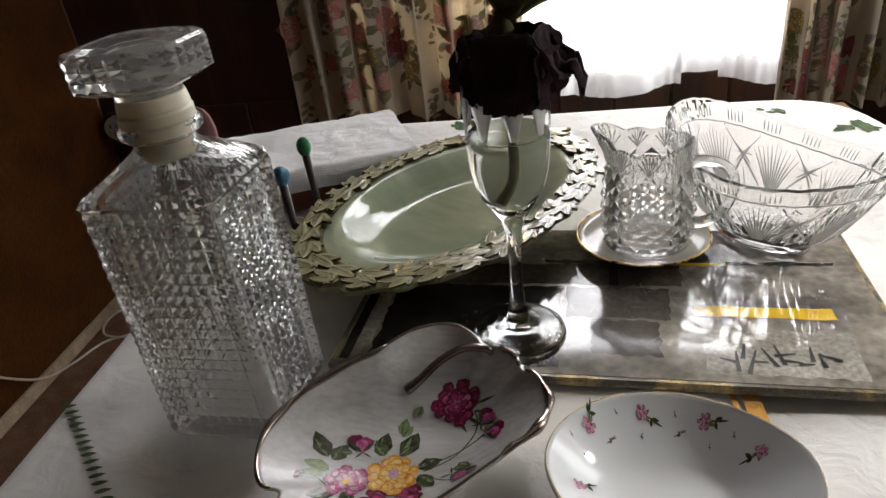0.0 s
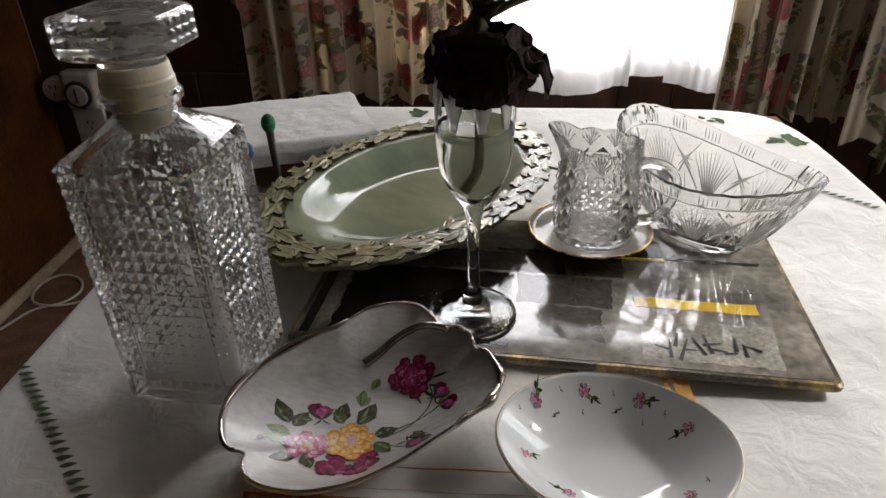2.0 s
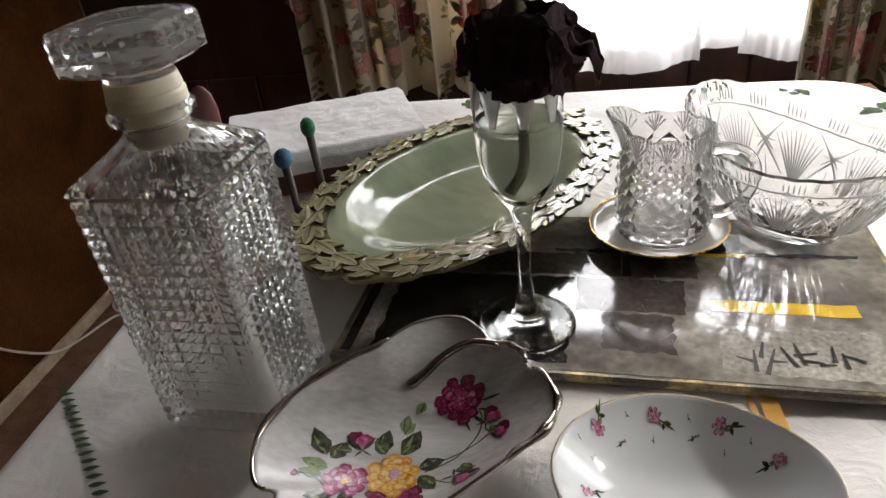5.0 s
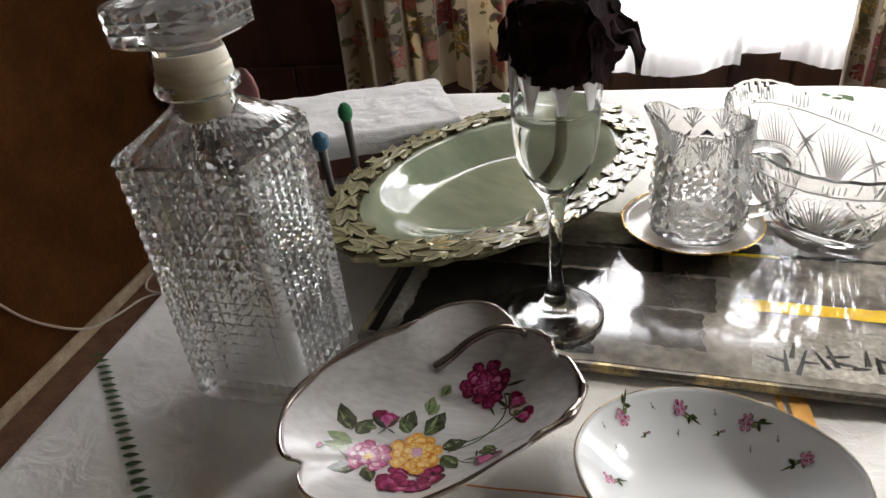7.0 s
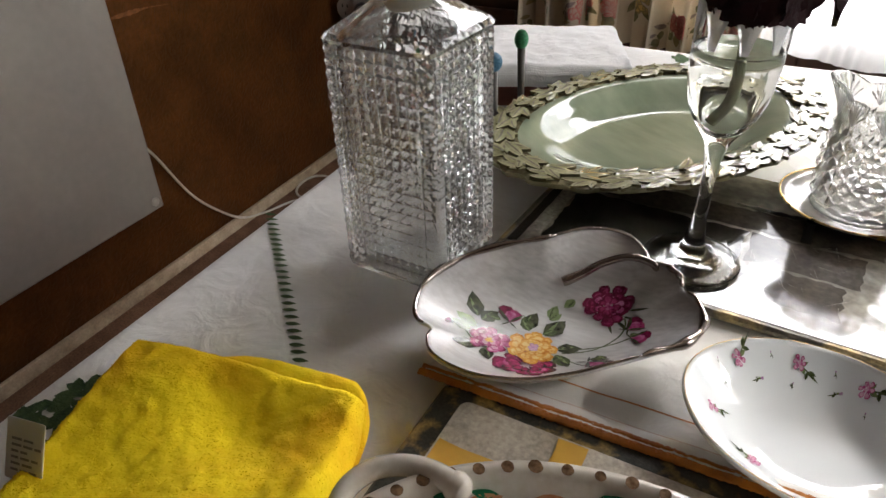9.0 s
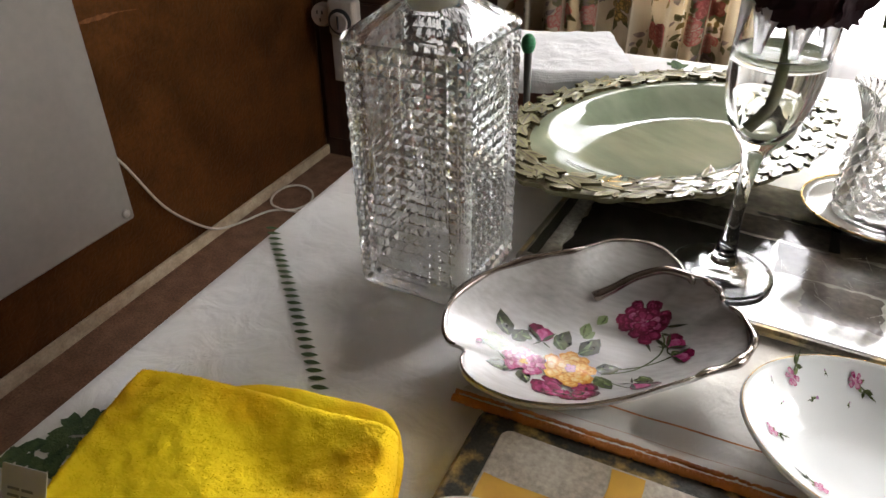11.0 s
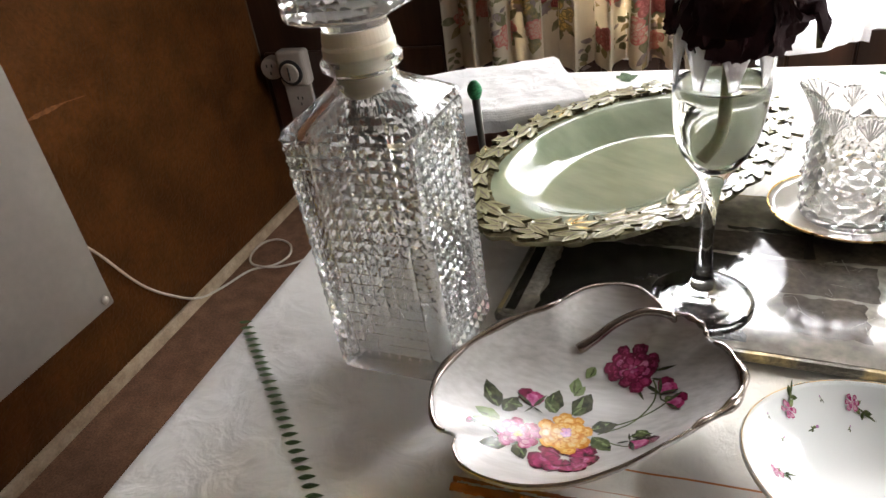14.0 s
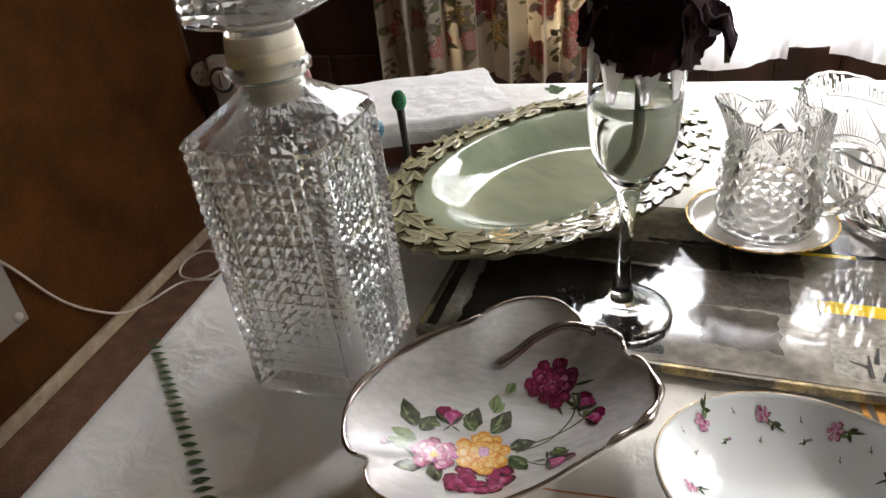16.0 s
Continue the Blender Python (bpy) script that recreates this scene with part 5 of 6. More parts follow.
    roses = (("low", [(12, 0.36, 0.74, DP, MG), (10, 0.25, 0.64, MG, PK), (8, 0.12, 0.55, DP, MG)], 0.0001, "painted magenta rose"),
             ("pink", [(11, 0.36, 0.74, MG, PK), (10, 0.30, 0.64, PK, PP), (9, 0.16, 0.54, MG, PK), (7, 0.06, 0.46, PK, PP), (5, 0.0, 0.22, YL, CR)], 0.0004, "painted pink rose"),
             ("yellow", [(11, 0.36, 0.74, YL, CR), (10, 0.30, 0.64, YL, CR), (9, 0.16, 0.54, YL, CR), (7, 0.06, 0.46, YL, CR), (6, 0.0, 0.26, LL, PP)], 0.00075, "painted golden rose"),
             ("rose", [(11, 0.36, 0.74, DP, MG), (10, 0.28, 0.66, DP, MG), (8, 0.15, 0.56, DP, PK), (7, 0.05, 0.46, DP, MG), (5, 0.0, 0.24, MG, PK)], 0.0003, "painted crimson rose"))
    for key, layers, lift, label in roses:
        x, y, r = F[key]
        r *= 0.9
        done("painted_rose", blossom(bmesh.new(), rng, (x, y), r, surf, layers, lift), label)
    for x, y, r, a in F["buds"]:
        fb = bmesh.new()
        r = min(r, 0.016)
        for k, (da, mi) in enumerate(((0.35, DP), (-0.35, MG), (0.0, PK))):
            decal(fb, PETAL, (x, y), radians(a) + da, r * (1 - 0.15 * k), surf, mi, 0.0003 + 0.0001 * k)
        for da, ln in ((0.75, 0.95), (-0.75, 0.9), (2.3, 0.5), (-2.3, 0.5)):
            decal(fb, leaf_outline(1, 0.18, 5), (x, y), radians(a) + da, r * ln, surf, DK, 0.0007)
        done("painted_bud", fb)
    # thin dark sepals under the crimson rose
    x, y, r = F["rose"]
    for a, ln in ((-8, 0.013), (-32, 0.011), (-55, 0.015), (-78, 0.012)):
        a = radians(a)
        done("painted_sepal", decal(bmesh.new(), leaf_outline(1, 0.17, 6), (x + r * 0.72 * math.cos(a), y + r * 0.72 * math.sin(a)), a + 0.25, ln, surf, DK, 0.00008))


FLORAL = dict(
    rose=(0.0221, 0.034, 0.0182),
    yellow=(-0.0114, -0.0233, 0.0169),
    pink=(-0.0381, -0.0323, 0.0138),
    low=(-0.009, -0.0442, 0.0195),
    leaves=((-0.053, -0.0151, 126, 0.0172, 8), (-0.0499, -0.0244, 172, 0.0142, 7), (-0.0502, -0.0166, 65, 0.0142, 8), (-0.0517, -0.0306, 179, 0.0118, 7), (-0.0417, -0.0422, -148, 0.0145, 8), (-0.0372, -0.0404, -61, 0.0132, 8), (-0.0234, -0.0079, 82, 0.0172, 8), (-0.0197, -0.0078, 122, 0.0131, 6), (-0.0086, -0.0075, 69, 0.0187, 8), (-0.0105, -0.0075, 43, 0.0098, 6), (-0.0115, 0.0099, 86, 0.0121, 7), (-0.0112, 0.0083, 58, 0.0098, 7), (0.0021, -0.0173, 27, 0.0145, 8), (0.0036, -0.0226, -50, 0.0158, 6), (0.0244, -0.0217, 5, 0.0108, 8), (0.0377, 0.0185, -16, 0.0085, 8), (0.042, 0.0123, -50, 0.0080, 6), (0.0274, -0.0158, -45, 0.0100, 6), (-0.0397, -0.0082, 179, 0.0079, 6), (-0.0012, 0.0334, -117, 0.0096, 7)),
    stems=(((0.0061, -0.0201), (0.0231, -0.0096), (0.0347, 0.0069), (0.0366, 0.0186), (0.0345, 0.0257)), ((0.0073, -0.0157), (0.0263, -0.0053), (0.0405, 0.0052), (0.044, 0.0093)), ((0.0065, -0.0229), (0.0222, -0.0322), (0.0309, -0.0311)), ((-0.0462, -0.0396), (-0.0562, -0.0325), (-0.0659, -0.0333))),
    buds=((-0.0339, -0.0068, 0.0146, 104), (0.0390, 0.0150, 0.0125, 48), (0.0425, 0.0068, 0.0125, -4), (0.0245, -0.0270, 0.0165, -35), (-0.0634, -0.034, 0.0044, -176)),
)
floral_dish()


def oval_dish():
    rng = random.Random(17)
    cx, cy, z0 = 0.118, 0.3065, TZ + 0.0045
    out = [(10, 0.0700), (40, 0.0620), (60, 0.0585), (85, 0.0580), (105, 0.0595), (130, 0.0630), (155, 0.0670), (175, 0.0675), (200, 0.0635), (225, 0.0595), (250, 0.0570), (275, 0.0580), (300, 0.0610), (325, 0.0665), (350, 0.0705)]
    radius, height = dish_shape(out, 0.0030, 0.030, 0.9, 1.6)
    d = thing("oval_dish", pose(cx, cy, z0), "white china oval dish sprinkled with tiny pink roses", "dish")
    part("china", dish_mesh(radius, height), M_CHINA, d, smooth=True)
    part("foot", lathe([(0.026, -0.0028), (0.030, -0.0028), (0.031, 0.0006), (0.025, 0.0006), (0.026, -0.0028)], 48), M_CHINA, d, smooth=True)
    part("gilt_edge", rim_band(radius, height, 0, 360, 0.10, 0.00045, 120), M_GOLD, d, "thin worn gold line", smooth=True)
    surf = lambda x, y, lift: Vector((x, y, height(x, y) + 0.0002 + lift))
    for x, y, sz, a, flower in SPRIGS:
        fb = bmesh.new()
        a = radians(a)
        for k in range(4 if flower else 3):
            b = a + 3.14 + (k - 1.5) * 0.75
            decal(fb, leaf_outline(1, 0.5), (x + sz * 0.5 * math.cos(a), y + sz * 0.5 * math.sin(a)) if k % 2 else (x, y), b, sz * rng.uniform(0.38, 0.58), surf, 2 + k % 2, 0.0001)
        decal(fb, leaf_outline(1, 0.10, 5), (x - sz * 0.9 * math.cos(a), y - sz * 0.9 * math.sin(a)), a, sz * 1.35, surf, 2)
        if flower:
            fx, fy = x + sz * 0.7 * math.cos(a), y + sz * 0.7 * math.sin(a)
            blossom(fb, rng, (fx, fy), sz * 0.46, surf, [(6, 0.25, 0.75, 0, 1), (5, 0.1, 0.5, 0), (4, 0.0, 0.3, 1)], 0.0004)
        else:
            decal(fb, PETAL, (x + sz * 0.3 * math.cos(a), y + sz * 0.3 * math.sin(a)), a, sz * 0.45, surf, 4, 0.0003)
        part("painted_sprig", fb, I_PINK, d, mats=[I_PINK, I_PALEPINK, I_GREEN, I_SOFTGREEN, I_LILAC])


SPRIGS = (
    (-0.0412, 0.0438, 0.0085, -98, 1), (-0.0049, 0.0473, 0.0083, 151, 1), (0.0299, 0.0421, 0.0084, 165, 1), (0.045, 0.0207, 0.008, 11, 1), (-0.0454, 0.0028, 0.0072, -155, 1), (-0.0311, -0.0178, 0.0085, -18, 1), (0.0394, -0.0282, 0.0085, 75, 1), (-0.029, 0.0349, 0.0045, 40, 0), (0.0109, 0.0404, 0.0045, 17, 0), (-0.025, 0.0484, 0.0022, 135, 0), (0.0091, 0.0487, 0.0022, 108, 0), (-0.0109, 0.0396, 0.0022, 84, 0), (0.0388, 0.0336, 0.0022, 86, 0), (-0.0523, 0.0297, 0.0022, 126, 0), (-0.0452, 0.0226, 0.0027, 63, 0), (0.0523, -0.0157, 0.0031, 90, 0), (0.0257, 0.0319, 0.0022, 84, 0), (0.0046, -0.0243, 0.0036, 62, 0),
)
oval_dish()

# ---- creamer, saucer, crystal boat ----


def saucer():
    s = thing("saucer", pose(0.1405, 0.5785, TZ + 0.0135), "cream china saucer with a gold rim", "saucer")
    prof = [(0.0, 0.002), (0.028, 0.002), (0.030, 0.0), (0.033, 0.0), (0.034, 0.003), (0.050, 0.008), (0.0555, 0.0118), (0.0565, 0.0128), (0.0560, 0.0135), (0.050, 0.0105), (0.036, 0.0062), (0.028, 0.0052), (0.026, 0.0048), (0.0, 0.0048)]
    part("china", lathe(prof, 72), M_SAUCER, s, smooth=True)
    part("gold_rim", tube([(0.0562 * math.cos(2 * math.pi * k / 72), 0.0562 * math.sin(2 * math.pi * k / 72), 0.0132) for k in range(73)], 0.0009, 6, closed_ends=False), M_GOLD, s, "bright gold rim line", smooth=True)


saucer()


def creamer():
    z0 = TZ + 0.0135 + 0.0052
    c = thing("cream_jug", pose(0.1440, 0.5800, z0), "cut crystal cream jug with lattice pattern and fan rim", "jug")
    SP = radians(152)
    def lipk(a, z):
        d = (a - SP + math.pi) % (2 * math.pi) - math.pi
        s = max(0, (z - 0.055) / 0.042)
        return 1 + 0.50 * math.exp(-(d / 0.40) ** 2) * s * s
    def top(a):
        d = (a - SP + math.pi) % (2 * math.pi) - math.pi
        return 0.0895 + 0.008 * math.exp(-(d / 0.5) ** 2) + 0.0028 * abs(math.sin(a * 4.5)) + 0.006 * math.exp(-((abs(d) - math.pi) / 0.5) ** 2)
    R = lambda z: 0.0352 + 0.0030 * math.sin(math.pi * min(1, z / 0.075)) - 0.0015 * (z / 0.09)
    bm = bmesh.new()
    # lattice of raised diamonds
    n, rows, za, zb = 16, 11, 0.007, 0.074
    ring = []
    for j in range(rows + 1):
        z = za + (zb - za) * j / rows
        ring.append([Vector((R(z) * math.cos(2 * math.pi * (i + 0.5 * (j % 2)) / n), R(z) * math.sin(2 * math.pi * (i + 0.5 * (j % 2)) / n), z)) for i in range(n)])
    V = [[bm.verts.new(p) for p in r] for r in ring]
    for j in range(rows - 1):
        for i in range(n):
            left, right = (V[j + 1][i - 1], V[j + 1][i]) if j % 2 == 0 else (V[j + 1][i], V[j + 1][(i + 1) % n])
            low, high = V[j][i], V[j + 2][i]
            m = (left.co + right.co + low.co + high.co) / 4
            t = bm.verts.new(m + Vector((m.x, m.y, 0)).normalized() * 0.0030)
            for p, q in ((low, right), (right, high), (high, left), (left, low)):
                bm.faces.new((p, q, t))
    for j, up in ((0, True), (rows, False)):
        k = 1 if up else rows - 1
        for i in range(n):
            a, b = V[j][i], V[j][(i + 1) % n]
            t = V[k][i] if j % 2 == 0 else V[k][(i + 1) % n]
            bm.faces.new((a, b, t))
    orient(bm, True, (0, 0, 0.04))
    N = 132
    def fan(i, s):
        a = 2 * math.pi * i / N
        z = zb + (top(a) - zb) * s
        k = 1 + 0.016 * s * (abs(math.sin(a * 33)) - 0.4)
        r = R(z) * lipk(a, z) * k
        return (r * math.cos(a), r * math.sin(a), z)
    inner = lambda i, s: tuple(q * (1 if k == 2 else 0.885) for k, q in enumerate(fan(i, s)))
    up = bmesh.new()
    loft([[fan(i, s) for i in range(N)] for s in (0, 0.25, 0.5, 0.75, 1.0)] + [[tuple(q * (1 if k == 2 else 0.94) for k, q in enumerate(fan(i, 1.0))) [:2] + (fan(i, 1.0)[2] + 0.001,) for i in range(N)], [inner(i, 1.0) for i in range(N)], [inner(i, 0.6) for i in range(N)], [inner(i, 0.0) for i in range(N)]]
         + [[(R(z) * 0.86 * math.cos(2 * math.pi * i / N), R(z) * 0.86 * math.sin(2 * math.pi * i / N), z) for i in range(N)] for z in (0.045, 0.02, 0.009)] + [[(0.001 * math.cos(2 * math.pi * i / N), 0.001 * math.sin(2 * math.pi * i / N), 0.008) for i in range(N)]], up)
    join(bm, up)
    base = lathe([(0.0, 0.001), (0.028, 0.001), (0.0345, 0.0), (0.0365, 0.002), (0.0365, 0.0045), (0.0345, 0.007)], 96, shape=lambda a, z: 1 + 0.012 * math.cos(a * 24))
    join(bm, base)
    part("body", bm, M_CRYSTAL, c)
    def on(a, s):
        z = zb + (top(a) - zb) * s
        r = R(z) * lipk(a, z) * 1.008
        return Vector((r * math.cos(a), r * math.sin(a), z))
    for k in range(9):
        a0 = 2 * math.pi * (k + 0.5) / 9
        for i in range(-3, 4):
            part("cut_stroke", tube([on(a0 + 0.085 * i * t / 4, 0.05 + (0.90 - 0.03 * i * i) * t / 4) for t in range(5)], 0.0008, 5, taper=lambda t: 0.3 + 0.7 * t), M_CUT, c)
    h = math.radians(-25)
    hp = lambda r, z: (r * math.cos(h), r * math.sin(h), z)
    part("handle", tube(smooth_path([hp(0.030, 0.076), hp(0.043, 0.080), hp(0.058, 0.078), hp(0.066, 0.068), hp(0.066, 0.052), hp(0.058, 0.036), hp(0.046, 0.026), hp(0.032, 0.022)], 6), 0.0050, 12, taper=lambda s: 1.15 - 0.35 * math.sin(math.pi * s)), M_CRYSTAL, c, "plain loop handle", smooth=False)


creamer()


def boat():
    z0 = TZ + 0.0135
    b = thing("crystal_boat_bowl", pose(0.2452, 0.5958, z0, 0, 0, -54), "boat-shaped cut crystal bowl with fans and stars", "bowl")
    A, B, N = 0.0992, 0.067, 180
    def rimz(a):
        return 0.072 + 0.020 * math.cos(a) ** 2 + 0.006 * -math.cos(a) + 0.0004 * math.sin(a * 30)
    def outer(i, s):
        a = 2 * math.pi * i / N
        k = 0.46 + 0.54 * (s ** 0.66)
        # fans of fine cuts on the lower wall, ribbed band under the rim
        fan = abs(math.sin(a * 5 + 0.6))
        cut = 0.0
        if 0.12 < s < 0.78:
            cut = 0.0012 * (abs(math.sin(a * 30 + 6 * s * math.cos(a * 5))) - 0.5) * (0.4 + fan)
            cut += 0.0007 * (1 if (math.sin(a * 10 + s * 14) * math.sin(a * 10 - s * 14)) > 0.25 else 0)
        elif s >= 0.82:
            cut = 0.0006 * (1 if math.sin(a * 54) > 0 and math.sin(a * 9) > -0.3 else 0)
        return ((A * k + cut) * math.cos(a), (B * k + cut) * math.sin(a), 0.006 + (rimz(a) - 0.006) * s)
    def inner(i, s):
        x, y, z = outer(i, min(s, 0.8))
        a = 2 * math.pi * i / N
        k = 0.46 + 0.54 * (s ** 0.66)
        return ((A * k - 0.0045) * math.cos(a), (B * k - 0.0045) * math.sin(a), 0.0105 + (rimz(a) - 0.0105) * s)
    S = [0, 0.05, 0.12, 0.2, 0.28, 0.36, 0.44, 0.52, 0.6, 0.68, 0.76, 0.8, 0.84, 0.92, 1.0]
    rings = [[(0.0005 * math.cos(2 * math.pi * i / N), 0.0005 * math.sin(2 * math.pi * i / N), 0.003) for i in range(N)],
             [(A * 0.38 * math.cos(2 * math.pi * i / N), B * 0.38 * math.sin(2 * math.pi * i / N), 0.0) for i in range(N)],
             [(A * 0.46 * math.cos(2 * math.pi * i / N), B * 0.46 * math.sin(2 * math.pi * i / N), 0.001) for i in range(N)]]
    rings += [[outer(i, s) for i in range(N)] for s in S]
    rings.append([tuple(0.5 * (p + q) + (0.0015 if k == 2 else 0) for k, (p, q) in enumerate(zip(outer(i, 1.0), inner(i, 1.0)))) for i in range(N)])
    rings += [[inner(i, s) for i in range(N)] for s in reversed(S[::2])]
    rings.append([(0.0005 * math.cos(2 * math.pi * i / N), 0.0005 * math.sin(2 * math.pi * i / N), 0.0105) for i in range(N)])
    part("body", loft(rings)[0], M_BOAT, b)
    # wheel-cut ornament: fans of strokes, crossing cuts between them, ribs under the rim
    def on(a, q):
        k = 0.46 + 0.54 * (q ** 0.66)
        return Vector(((A * k + 0.0003) * math.cos(a), (B * k + 0.0003) * math.sin(a), 0.006 + (rimz(a) - 0.006) * q))
    def stroke(p, q, r):
        part("cut_stroke", tube([on(p[0] + (q[0] - p[0]) * t / 5, p[1] + (q[1] - p[1]) * t / 5) for t in range(6)], r, 5, taper=lambda t: 0.25 + 0.75 * math.sin(math.pi * min(1, t + 0.12))), M_CUT, b)
    for k in range(8):
        a0 = 2 * math.pi * (k + 0.5) / 8
        for i in range(-5, 6):
            stroke((a0 + 0.012 * i, 0.16), (a0 + 0.052 * i, 0.72 - 0.022 * abs(i)), 0.0008)
        a1 = a0 + math.pi / 8
        for d in (-1, 1):
            stroke((a1 - 0.22 * d, 0.20), (a1 + 0.20 * d, 0.74), 0.0011)
            stroke((a1 - 0.10 * d, 0.42), (a1 + 0.10 * d, 0.62), 0.0008)
        stroke((a1, 0.10), (a1, 0.36), 0.0008)
        stroke((a1 - 0.12, 0.52), (a1 + 0.12, 0.52), 0.0007)
    for k in range(16):
        a0 = 2 * math.pi * k / 16
        for i in range(5):
            stroke((a0 + 0.04 * i, 0.83), (a0 + 0.04 * i, 0.955), 0.0006)
    band = [on(2 * math.pi * i / 90, 0.795) for i in range(91)]
    part("cut_line", tube(band, 0.0007, 5, closed_ends=False), M_CUT, b)


boat()

# ---- box, folded napkin, sticks ----


def box_and_tissue():
    m = pose(-0.083, 0.752, TZ + 0.0015, 0, 0, 180 + 21.5)
    b = thing("wooden_box", m, "low red-brown wooden box under a folded napkin", "box")
    part("body", box(0.004, -0.140, 0.0, 0.200, -0.006, 0.036, 0.003), M_BOXWOOD, b)
    part("lid", box(0.002, -0.142, 0.0365, 0.202, -0.004, 0.046, 0.003), M_BOXWOOD, b)
    t = thing("folded_napkin", m, "creased white paper napkin folded over the wooden box", "napkin")
    for k in range(3):
        def fn(i, j, k=k):
            x = -0.004 + 0.214 * i / 50 + 0.002 * k
            y = 0.010 - 0.160 * j / 40 - 0.002 * k
            z = 0.0475 + 0.0022 * k + 0.0022 * noise.noise(Vector((x * 30, y * 30, k))) + 0.0012 * noise.noise(Vector((x * 80, y * 80, k)))
            over = max(0, y - 0.001)
            z -= over * 2.2
            y = min(y, 0.001 + over * 0.35 + 0.0015 * k)
            return (x, y, z)
        part("fold", grid(fn, 51, 41)[0], M_TISSUE, t, smooth=True)


box_and_tissue()


def stick(name, x, y, top, lean, m_head, label, rx=0.0085, tall=1.25):
    s = thing(name, pose(x, y, TZ + 0.0015), label, "stick", "sticks with bead heads")
    h = top - TZ
    part("rod", tube([(0, 0, 0.0), (lean[0] * 0.5, lean[1] * 0.5, h * 0.5), (lean[0], lean[1], h)], 0.0036, 10, taper=lambda q: 0.8 + 0.35 * q), M_STICK, s, smooth=True)
    bm = bmesh.new()
    bmesh.ops.create_uvsphere(bm, u_segments=24, v_segments=16, radius=rx)
    for v in bm.verts:
        v.co.z *= tall
        k = 1 + 0.05 * math.sin(v.co.z * 1600)
        v.co.x *= k
        v.co.y *= k
        v.co += Vector((lean[0], lean[1], h))
    part("bead", bm, m_head, s, smooth=True)


stick("drum_stick", -0.168, 0.642, 0.850, (-0.004, 0.0), M_GREENBEAD, "dark stick with a green thread-wound bead head", 0.0070, 1.4)
stick("drum_stick", -0.176, 0.590, 0.842, (-0.004, 0.0), M_BLUEBEAD, "dark stick with a blue thread-wound bead head", 0.0084, 1.1)


def pink_paddle():
    p = thing("pink_paddle", pose(-0.268, 0.64, TZ + 0.0015, 0, 0, 10), "dusty pink rounded paddle standing on the cloth", "paddle")
    part("blade", lathe([(0.0, 0.095), (0.008, 0.098), (0.0125, 0.110), (0.013, 0.125), (0.010, 0.138), (0.005, 0.145), (0.0, 0.147)], 32, shape=lambda a, z: 1 / math.sqrt(math.cos(a) ** 2 + (math.sin(a) * 4) ** 2)), M_PINK, p, smooth=True)
    part("rod", tube([(0, 0, 0), (0, 0, 0.10)], 0.004, 10), M_STICK, p, smooth=True)
    part("base", lathe([(0.0, 0.0), (0.018, 0.0), (0.018, 0.004), (0.006, 0.008), (0.0, 0.008)], 24), M_STICK, p, smooth=True)


pink_paddle()

# ---- yellow towel and stoneware bowl ----


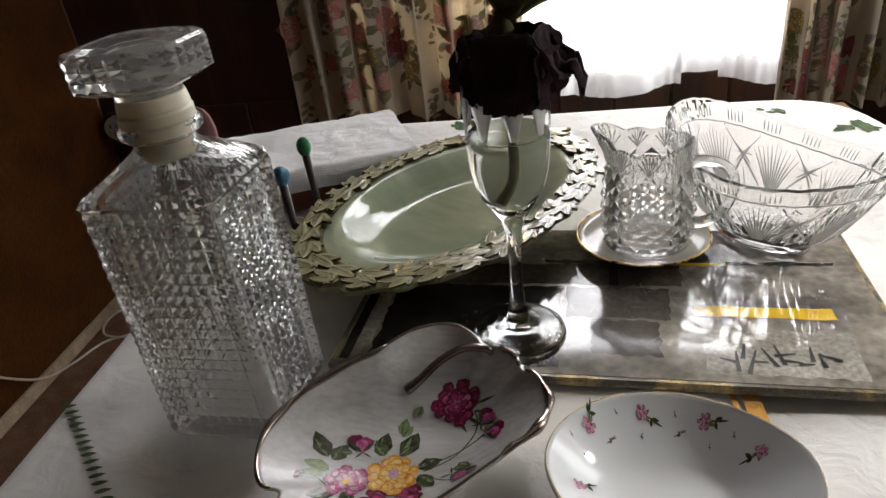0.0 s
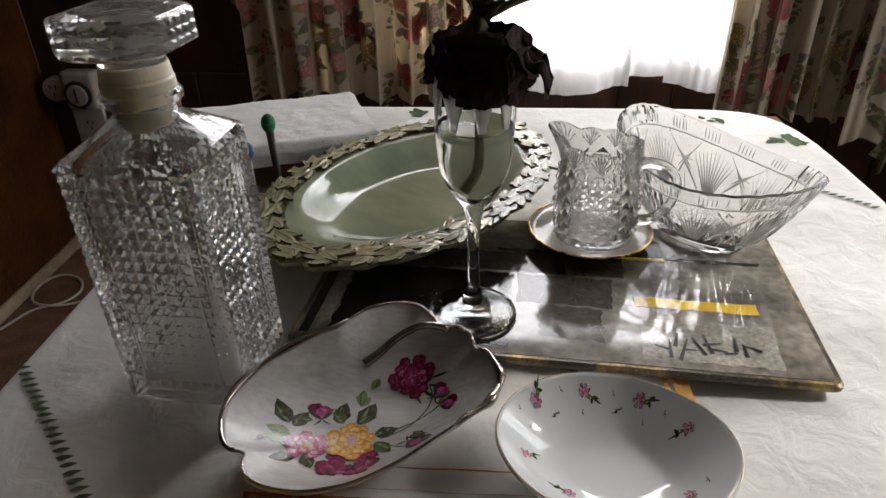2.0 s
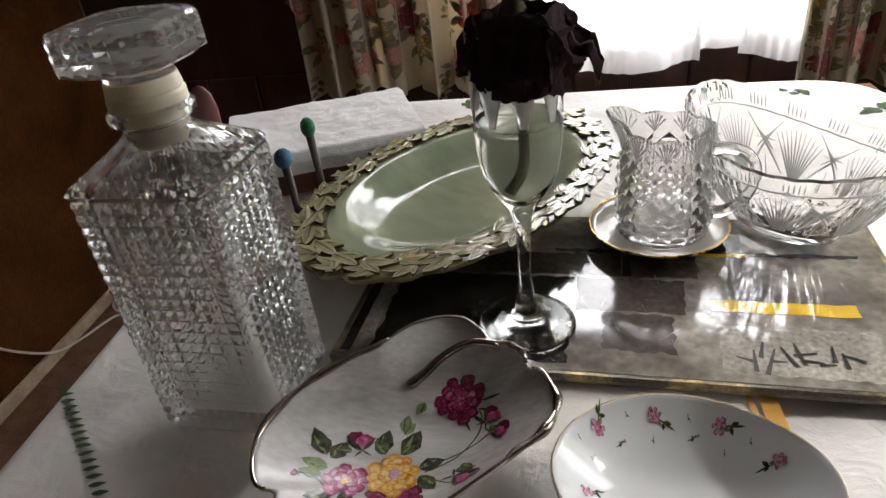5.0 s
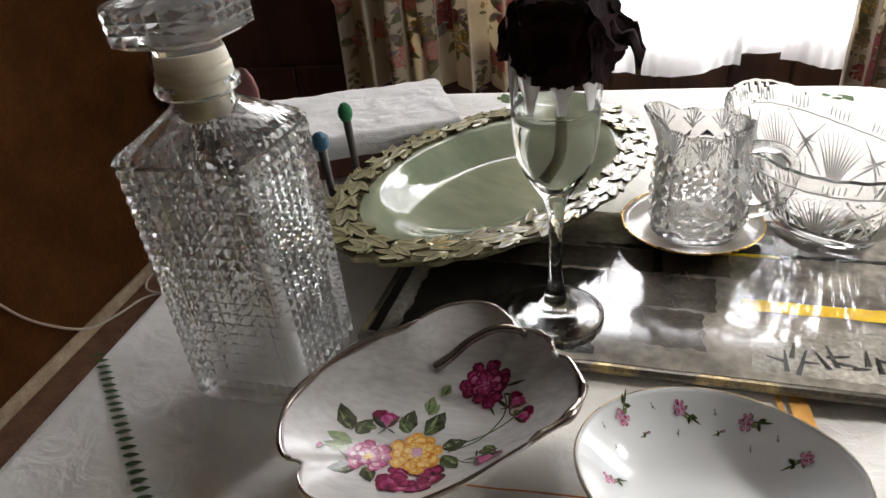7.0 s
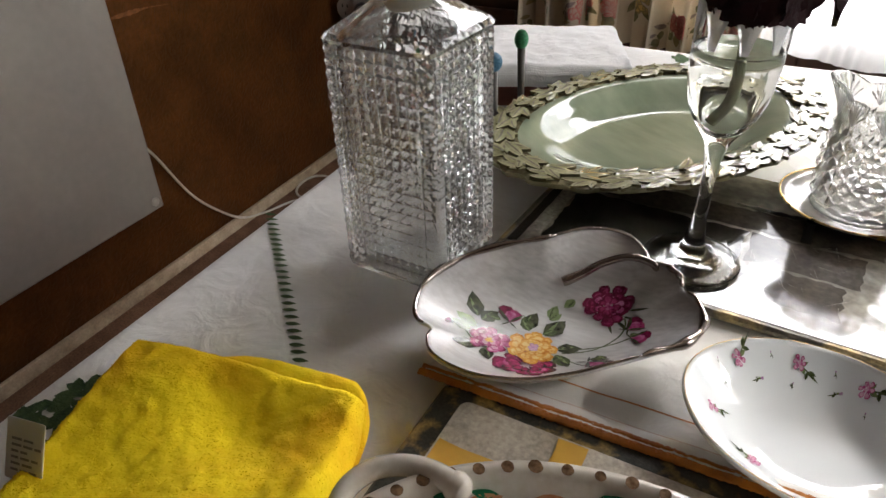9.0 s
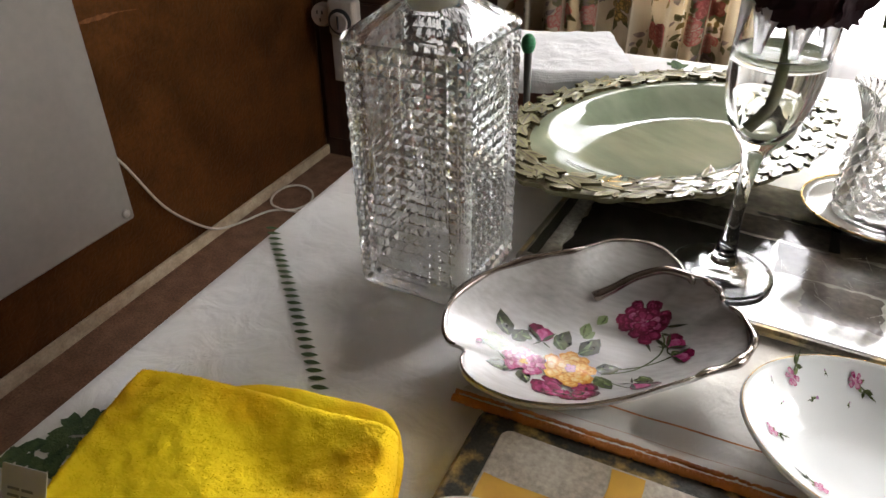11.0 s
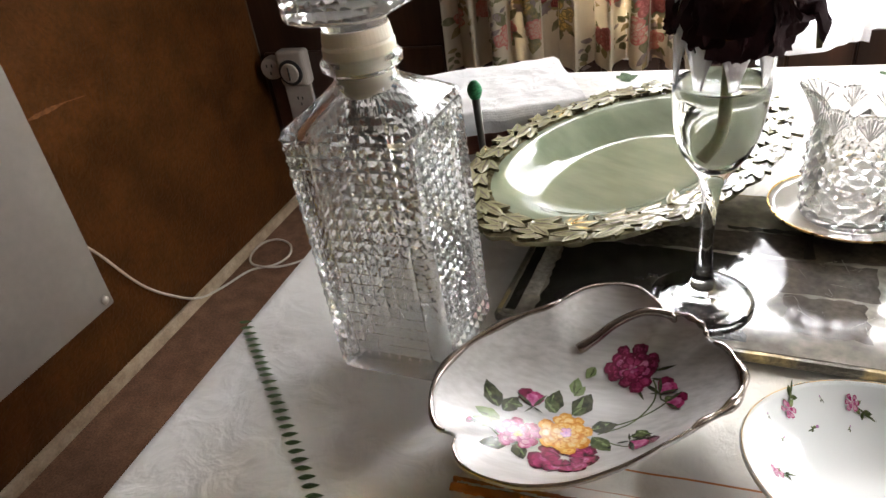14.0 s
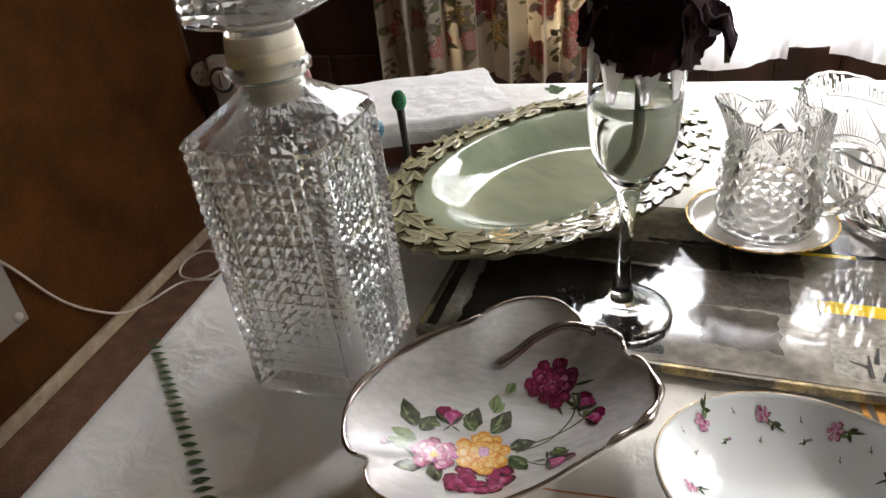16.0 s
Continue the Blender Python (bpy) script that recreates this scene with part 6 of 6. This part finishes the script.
def towel():
    t = thing("yellow_towel", Matrix.Identity(4), "folded bright yellow plush cleaning cloth", "cloth")
    c = [Vector((-0.268, 0.221, 0)), Vector((-0.103, 0.246, 0)), Vector((-0.070, 0.060, 0)), Vector((-0.232, 0.030, 0))]
    def quad(u, v):
        k = 1 - 0.10 * (abs(2 * u - 1) * abs(2 * v - 1)) ** 4
        u, v = 0.5 + (u - 0.5) * k, 0.5 + (v - 0.5) * k
        return c[0].lerp(c[1], u).lerp(c[3].lerp(c[2], u), v)
    def top(u, v, k):
        e = min(u, 1 - u, v, 1 - v)
        rnd = min(1.0, (e / 0.055)) if e > 0 else 0
        puff = math.sqrt(max(0, 1 - (1 - rnd) ** 2))
        p = quad(u, v)
        z = TZ + 0.003 + (0.011 + 0.0135 * k) * puff
        z += puff * (0.004 * noise.noise(Vector((p.x * 18, p.y * 18, 1 + k))) + 0.0110 * math.sin(v * 6 + u * 3.5 + k) * (0.3 + 0.7 * u) + 0.0012 * noise.noise(p * 120) - 0.009 * math.exp(-((u - 0.50 - 0.9 * (v - 0.15)) / 0.19) ** 2 - ((v - 0.22) / 0.17) ** 2) + 0.007 * math.exp(-((u - 0.93) / 0.14) ** 2 - ((v - 0.08) / 0.12) ** 2) - 0.008 * math.exp(-((u - 0.80) / 0.12) ** 2 - ((v - 0.62) / 0.2) ** 2))
        off = Vector((0.0015 * noise.noise(p * 60), 0.0015 * noise.noise(p * 60 + Vector((5, 5, 0))), 0))
        return Vector((p.x, p.y, z)) + off
    for k, (a0, a1, b0, b1) in enumerate(((0.0, 1.0, 0.0, 1.0), (0.02, 0.985, 0.035, 1.0))):
        def place(i, j):
            u, v = i / 90, j / 90
            p = top(u, v, k)
            q = quad(a0 + (a1 - a0) * u, b0 + (b1 - b0) * v)
            if k == 0:
                e = max(0.0, min(1.0, (u - 0.28) / 0.18))
                q = q + Vector((0.001, 0.0085, 0)) * e * e * (3 - 2 * e) * max(0.0, 1 - 5 * v) * max(0.0, min(1.0, (1 - u) * 8))
            return (q.x, q.y, p.z)
        part("layer", grid(place, 91, 91)[0], M_TOWEL, t, smooth=True)
    rng = random.Random(9)
    fb = bmesh.new()
    for _ in range(12000):
        u, v = rng.random(), rng.random()
        p = top(u, v, 1)
        q = quad(0.02 + 0.965 * u, 0.035 + 0.965 * v)
        p = Vector((q.x, q.y, p.z))
        d = Vector((rng.uniform(-1, 1), rng.uniform(-1, 1), rng.uniform(0.5, 1.4))).normalized() * rng.uniform(0.0004, 0.0009)
        w = Vector((rng.uniform(-1, 1), rng.uniform(-1, 1), 0)).normalized() * 0.00035
        fb.faces.new([fb.verts.new(x) for x in (p - w, p + w, p + d)])
    tagged(part("pile", fb, M_PILE, t), kind="stuff")
    m = pose(-0.2470, 0.110, TZ + 0.018, 62, 0, 8) @ Matrix.Scale(1.25, 4)
    tag = part("care_tag", slab(0.019, 0.026, 0.0, 0.0004, 0.001, 0.0001), M_TAG, t, "white satin care tag with unreadable print")
    tag.matrix_local = m
    rows = bmesh.new()
    for k in range(6):
        x = 0.003
        for w in range(3 - k % 2):
            ln = rng.uniform(0.003, 0.0055)
            box(x, 0.004 + 0.0026 * k, 0.0005, x + ln, 0.0050 + 0.0026 * k, 0.0006, bm=rows)
            x += ln + 0.001
    part("printed_lines", rows, M_PRINTGREY, tag)


towel()


def stoneware():
    z0 = TZ + 0.0115
    b = thing("stoneware_bowl", pose(0.055, 0.112, z0), "cream stoneware bowl with brown dots and painted green leaves", "bowl")
    A, B, N = 0.128, 0.104, 96
    def ring(k, z):
        return [(A * k * math.cos(2 * math.pi * i / N), B * k * math.sin(2 * math.pi * i / N), z) for i in range(N)]
    prof = [(0.001, 0.003), (0.50, 0.003), (0.52, 0.0), (0.60, 0.0), (0.64, 0.004), (0.86, 0.020), (0.97, 0.034), (1.0, 0.039), (0.995, 0.042), (0.965, 0.0425), (0.935, 0.041), (0.925, 0.037), (0.83, 0.020), (0.60, 0.009), (0.3, 0.007), (0.001, 0.007)]
    part("body", loft([ring(k, z) for k, z in prof])[0], M_STONEWARE, b, smooth=True)
    rng = random.Random(12)
    surf_rim = lambda x, y, lift: Vector((x, y, 0.0425 + lift))
    fb = bmesh.new()
    for k in range(56):
        a = 2 * math.pi * k / 56
        decal(fb, [(0.5 + 0.5 * math.cos(q * 0.3927), 0.44 * math.sin(q * 0.3927) * rng.uniform(0.92, 1.05)) for q in range(16)], (A * 0.930 * math.cos(a), B * 0.930 * math.sin(a)), math.atan2(B * math.sin(a), A * math.cos(a)) + rng.uniform(-0.2, 0.2), 0.0070 * rng.uniform(0.8, 1.15), surf_rim, 0, 0.00005)
    part("rim_dots", fb, I_BROWN, b, "row of brown painted dots")
    def wall_s(u, v, lift):
        a = radians(90) - u / 0.11
        k = 0.83 + 0.095 * min(1, v / 0.016)
        z = 0.020 + 0.017 * min(1, v / 0.016)
        return Vector((A * (k - 0.012) * math.cos(a), B * (k - 0.012) * math.sin(a), z + 0.0008 + lift))
    pb = bmesh.new()
    for u, v, a, ln, mi in ((-0.085, 0.008, 10, 0.020, 1), (-0.065, 0.009, 160, 0.016, 0), (-0.055, 0.008, 0, 0.026, 1), (-0.028, 0.011, 0, 0.040, 0), (-0.02, 0.006, 0, 0.036, 0), (0.025, 0.009, 0, 0.03, 1), (0.06, 0.009, 0, 0.036, 0), (-0.10, 0.010, 30, 0.02, 0)):
        decal(pb, leaf_outline(1, 0.34), (u, v), radians(a), ln, wall_s, mi, 0.0002)
    part("painted_leaves", pb, I_JADE, b, "painted green leaves and peach petals", mats=[I_JADE, I_PEACH])
    part("handle", tube(smooth_path([(-0.112, 0.014, 0.030), (-0.122, 0.030, 0.034), (-0.126, 0.046, 0.037), (-0.120, 0.060, 0.039), (-0.107, 0.068, 0.040), (-0.092, 0.069, 0.041), (-0.078, 0.066, 0.040)], 7), 0.0050, 14,
                        taper=lambda s: 1.0 + 0.25 * max(0, s - 0.7)), M_STONEWARE, b, "thick loop handle", smooth=True)
    kn = bmesh.new()
    bmesh.ops.create_uvsphere(kn, u_segments=16, v_segments=10, radius=0.0070, matrix=pose(-0.082, 0.068, 0.039))
    part("handle_knot", kn, M_STONEWARE, b, smooth=True)


stoneware()
